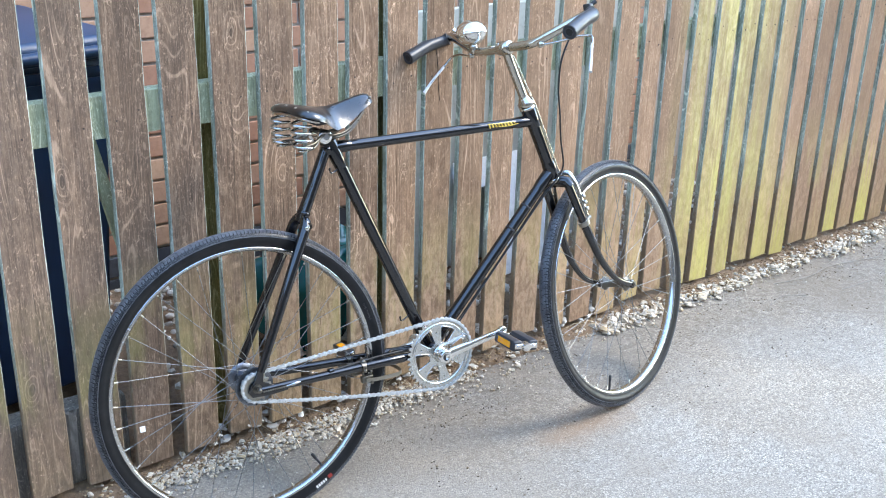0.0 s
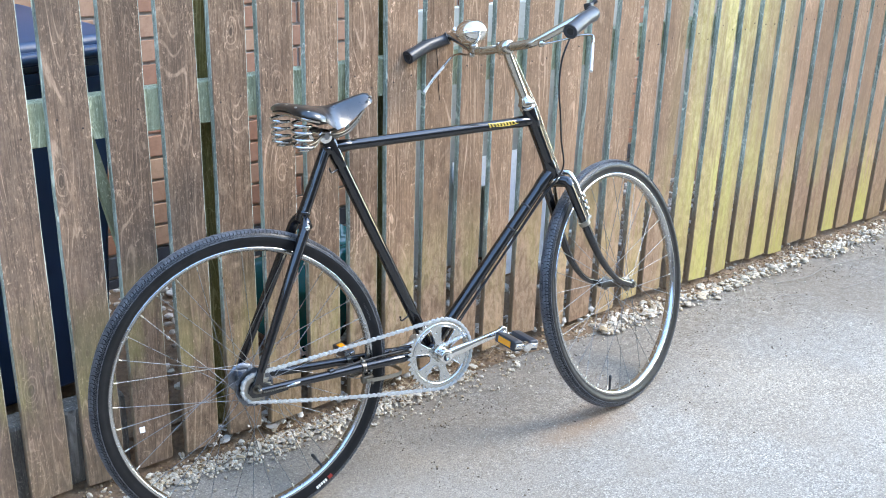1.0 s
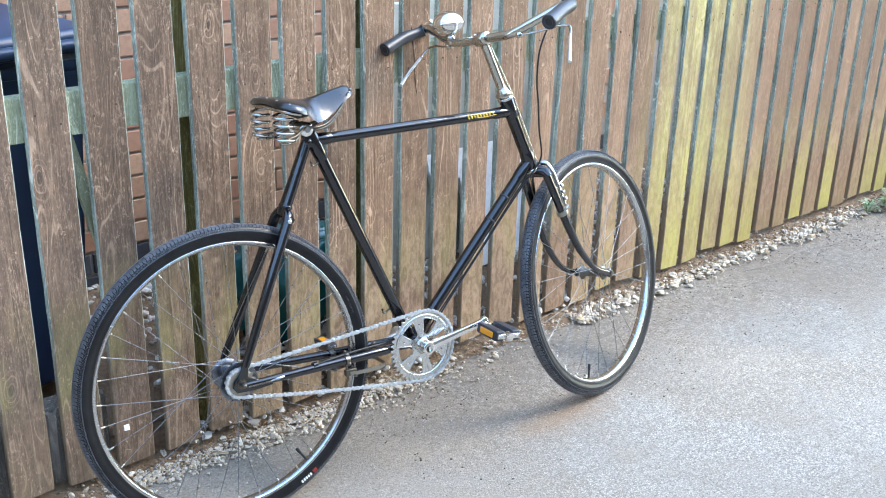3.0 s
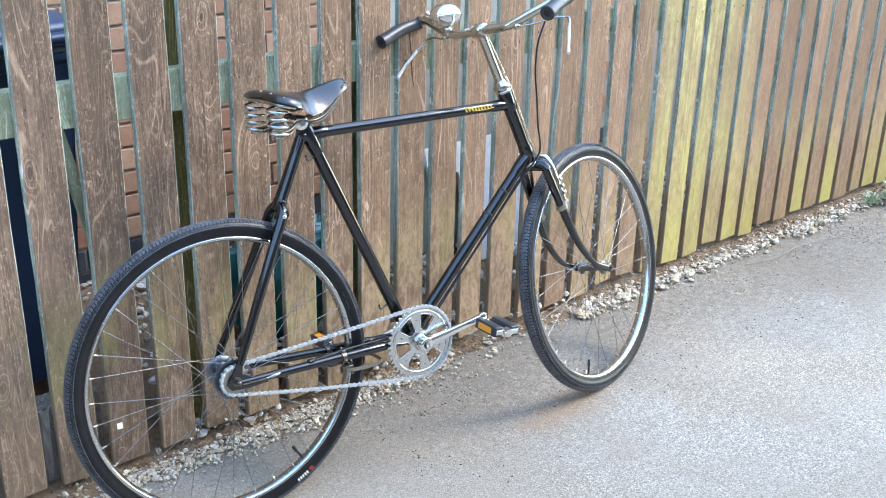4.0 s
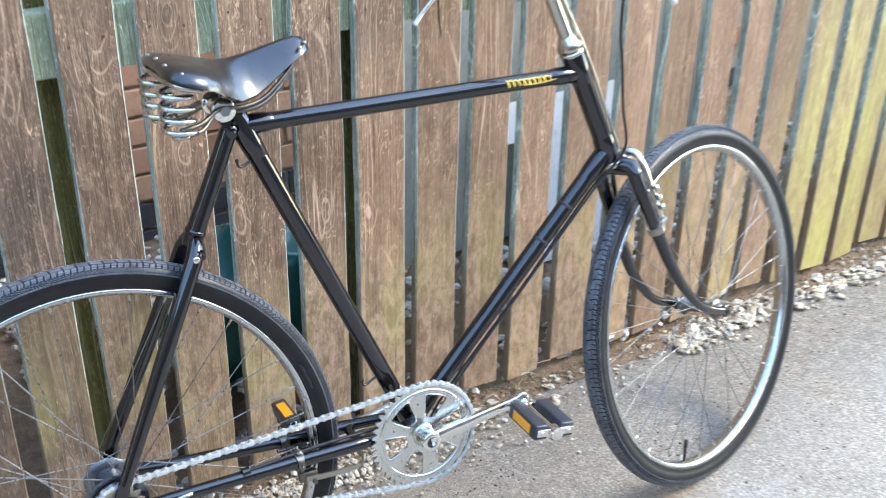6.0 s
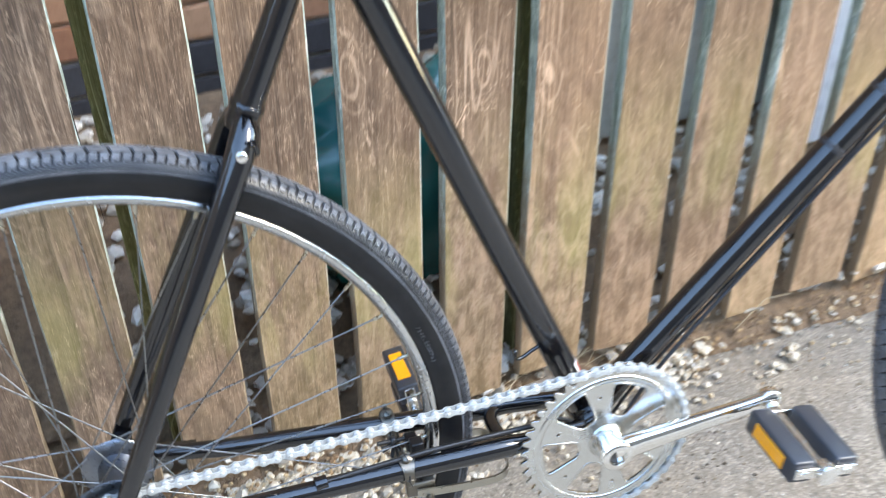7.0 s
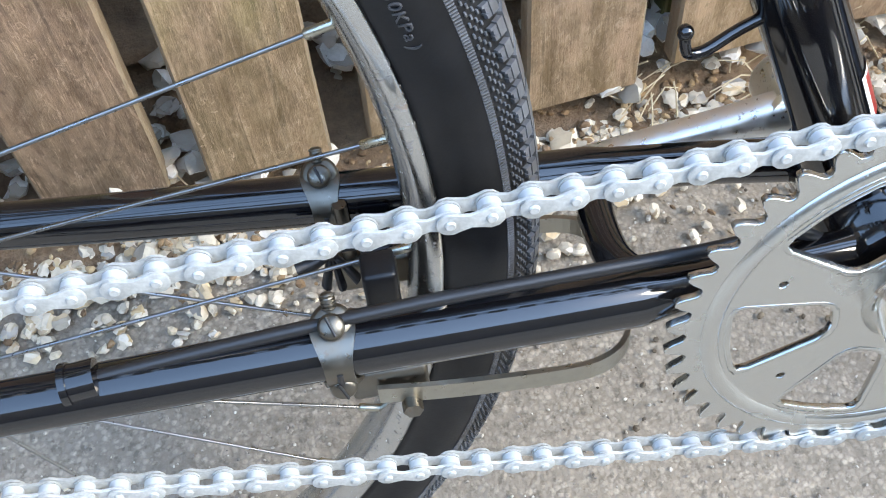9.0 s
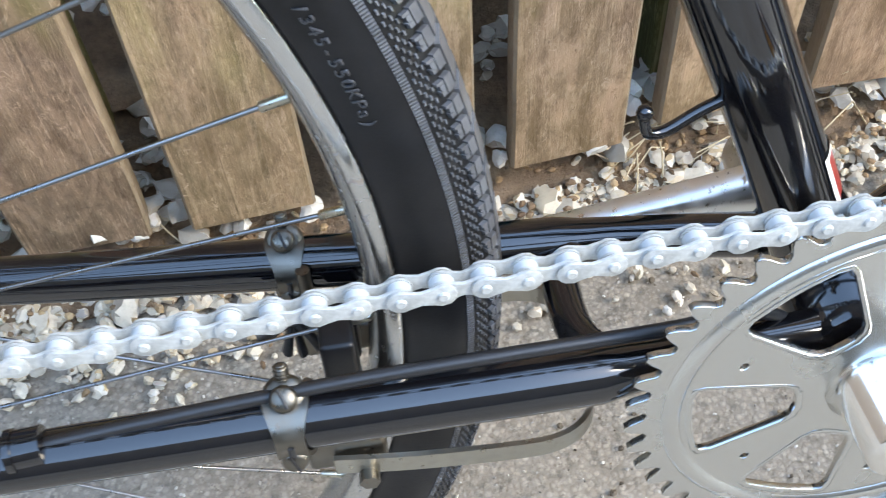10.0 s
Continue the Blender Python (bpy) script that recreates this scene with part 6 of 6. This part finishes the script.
for k in range(11):
    p = V(0.066, -0.064, -0.0092).lerp(V(0.010, -0.0735, -0.0045), k / 10)
    bmesh.ops.create_icosphere(bm, subdivisions=1, radius=0.0023, matrix=Matrix.Translation(p))
part("toggle_chain", bm, M["dull_steel"], bike)
bm = B()
tube(bm, [V(0, -0.0675, 0), V(0, -0.0755, 0), V(0, -0.0775, 0)], [0.0058, 0.0052, 0.0040], 16)
part("axle_cap", bm, M["dull_steel"], bike)

# white paper tag on a spoke
bm = B()
box(bm, V(-0.254, -0.0115, -0.0495), V(-0.2425, -0.0095, -0.0365), 0.0006)
part("spoke_tag", bm, M["white"], rear_wheel, "small white tag folded on a spoke", smooth=False)

# raised lettering and marks on the rear tyre's wall
def on_wall(angle, r, lift=0.0):
    """Pose on the right-hand wall of the rear tyre: x forward along it, y outwards."""
    cr = WHEEL_R - TYRE_R - 0.0012
    ca = max(-0.42, min(1, (r - cr) / TYRE_R))
    y = -math.sqrt(1 - ca * ca) * TYRE_R - lift
    low = cr - 0.42 * TYRE_R
    if r < low:                                   # the flat wall below the widest part
        y += 0.0026 * (low - r) / (low - BEAD_R)
    er, et = V(math.cos(angle), 0, math.sin(angle)), V(math.sin(angle), 0, -math.cos(angle))
    nrm = (er * ca + V(0, -1, 0) * math.sqrt(1 - ca * ca)).normalized()
    yy = nrm.cross(et).normalized()
    m = Matrix((et, yy, nrm)).transposed().to_4x4()
    m.translation = er * r + V(0, y, 0)
    return m


emboss = mat("raised_rubber", (0.055, 0.057, 0.062), 0.30)
for k, ch in enumerate("/345-550KPa)"):
    me = flatten("letter", None, 0.0009, 0.0, ch, 0.0062)
    me.materials.append(emboss)
    place("letter", me, rear_wheel, "", on_wall(radians(22.6 - 0.70 * k), 0.3222, 0.0001))
for k in range(5):
    bm = B()
    box(bm, V(-0.0022, -0.0035, -0.0002), V(0.0022, 0.0035, 0.0003))
    part("tyre_mark", bm, M["white"], rear_wheel, "white moulded mark on the tyre wall", smooth=False, m=on_wall(radians(-65.5 + 1.15 * k), 0.3292, 0.0002))
bm = B()
box(bm, V(-0.0055, -0.0045, -0.0002), V(0.0055, 0.0045, 0.0003))
part("tyre_mark", bm, M["red"], rear_wheel, "red mark on the tyre wall", smooth=False, m=on_wall(radians(-58.6), 0.3292, 0.0002))

# ---- small things on the ground ----
def twig(pts, r, material, name, label, category):
    bm = B()
    tube(bm, smooth_path(pts, 5), r, 6)
    return tagged(part(name, bm, material), label, category)


twig([(3.05, 1.97, 0.006), (3.2, 1.93, 0.012), (3.38, 1.95, 0.008), (3.62, 1.90, 0.006)], 0.0013, M["twig"], "twig", "pale dry twig lying on the tarmac", "twig")
twig([(2.88, 1.86, 0.005), (2.98, 1.88, 0.010), (3.06, 1.84, 0.006)], 0.0010, M["twig"], "twig", "pale dry twig lying on the tarmac", "twig")
twig([(3.22, 1.80, 0.005), (3.40, 1.78, 0.009), (3.55, 1.80, 0.006)], 0.0010, M["twig"], "twig", "pale dry twig lying on the tarmac", "twig")
rnd = random.Random(21)
# dry stalks at the foot of the boards
co_bm = B()
for k in range(70):
    x = rnd.choice((rnd.uniform(1.40, 1.62), rnd.uniform(0.2, 3.2)))
    y = FENCE_Y - rnd.uniform(-0.05, 0.05)
    a, l = rnd.uniform(0, 6.28), rnd.uniform(0.03, 0.10)
    tube(co_bm, [V(x, y, 0.018), V(x + l * 0.5 * math.cos(a), y + l * 0.2 * math.sin(a), 0.022 + l * rnd.uniform(0.0, 0.5)), V(x + l * math.cos(a), y + l * 0.4 * math.sin(a), 0.020 + l * rnd.uniform(0, 0.6))], 0.0007, 4)
tagged(part("dry_stalks", co_bm, M["straw"]), "thin dry stalks among the chips", "stalks", kind="stuff")


def leaf_blade(bm_, base, tip, width):
    base, tip = Vector(base), Vector(tip)
    d_ = tip - base
    sd_ = d_.cross(V(0, 0, 1)).normalized() * width
    mid = base.lerp(tip, 0.5) + V(0, 0, 0.012)
    a = [bm_.verts.new(p) for p in (base, base.lerp(mid, 0.6) + sd_ * 0.8, mid.lerp(tip, 0.35) + sd_, tip, mid.lerp(tip, 0.35) - sd_, base.lerp(mid, 0.6) - sd_ * 0.8)]
    c_ = bm_.verts.new(mid - V(0, 0, 0.003))
    for i in range(6):
        bm_.faces.new((a[i], a[(i + 1) % 6], c_))


def weed(x, y, size, n_, seed):
    r = random.Random(seed)
    t = empty("weed", pose(x, y, 0.01), "small green weed growing at the fence foot", "weed", "weeds at the fence foot")
    bm = B()
    for k in range(n_):
        a, e = r.uniform(0, 6.28), r.uniform(0.05, 0.95)
        l = size * r.uniform(0.5, 1.0)
        b0 = V(r.uniform(-0.3, 0.3) * size, r.uniform(-0.2, 0.2) * size, r.uniform(0, 0.5) * size)
        leaf_blade(bm, b0, b0 + V(math.cos(a) * math.cos(e), math.sin(a) * math.cos(e), math.sin(e)) * l, l * 0.065)
    part("leaves", bm, M["leaf"], t)
    bm = B()
    for k in range(6):
        a = r.uniform(0, 6.28)
        tube(bm, [V(0, 0, -0.01), V(math.cos(a) * size * 0.3, math.sin(a) * size * 0.2, size * 0.5)], 0.0015, 5)
    part("stems", bm, M["leaf"], t)
    return t


weed(4.02, 2.03, 0.055, 60, 1)
weed(4.13, 1.99, 0.075, 90, 2)
weed(4.25, 2.02, 0.085, 100, 3)
weed(4.38, 1.97, 0.080, 90, 4)
weed(4.52, 2.01, 0.095, 100, 5)
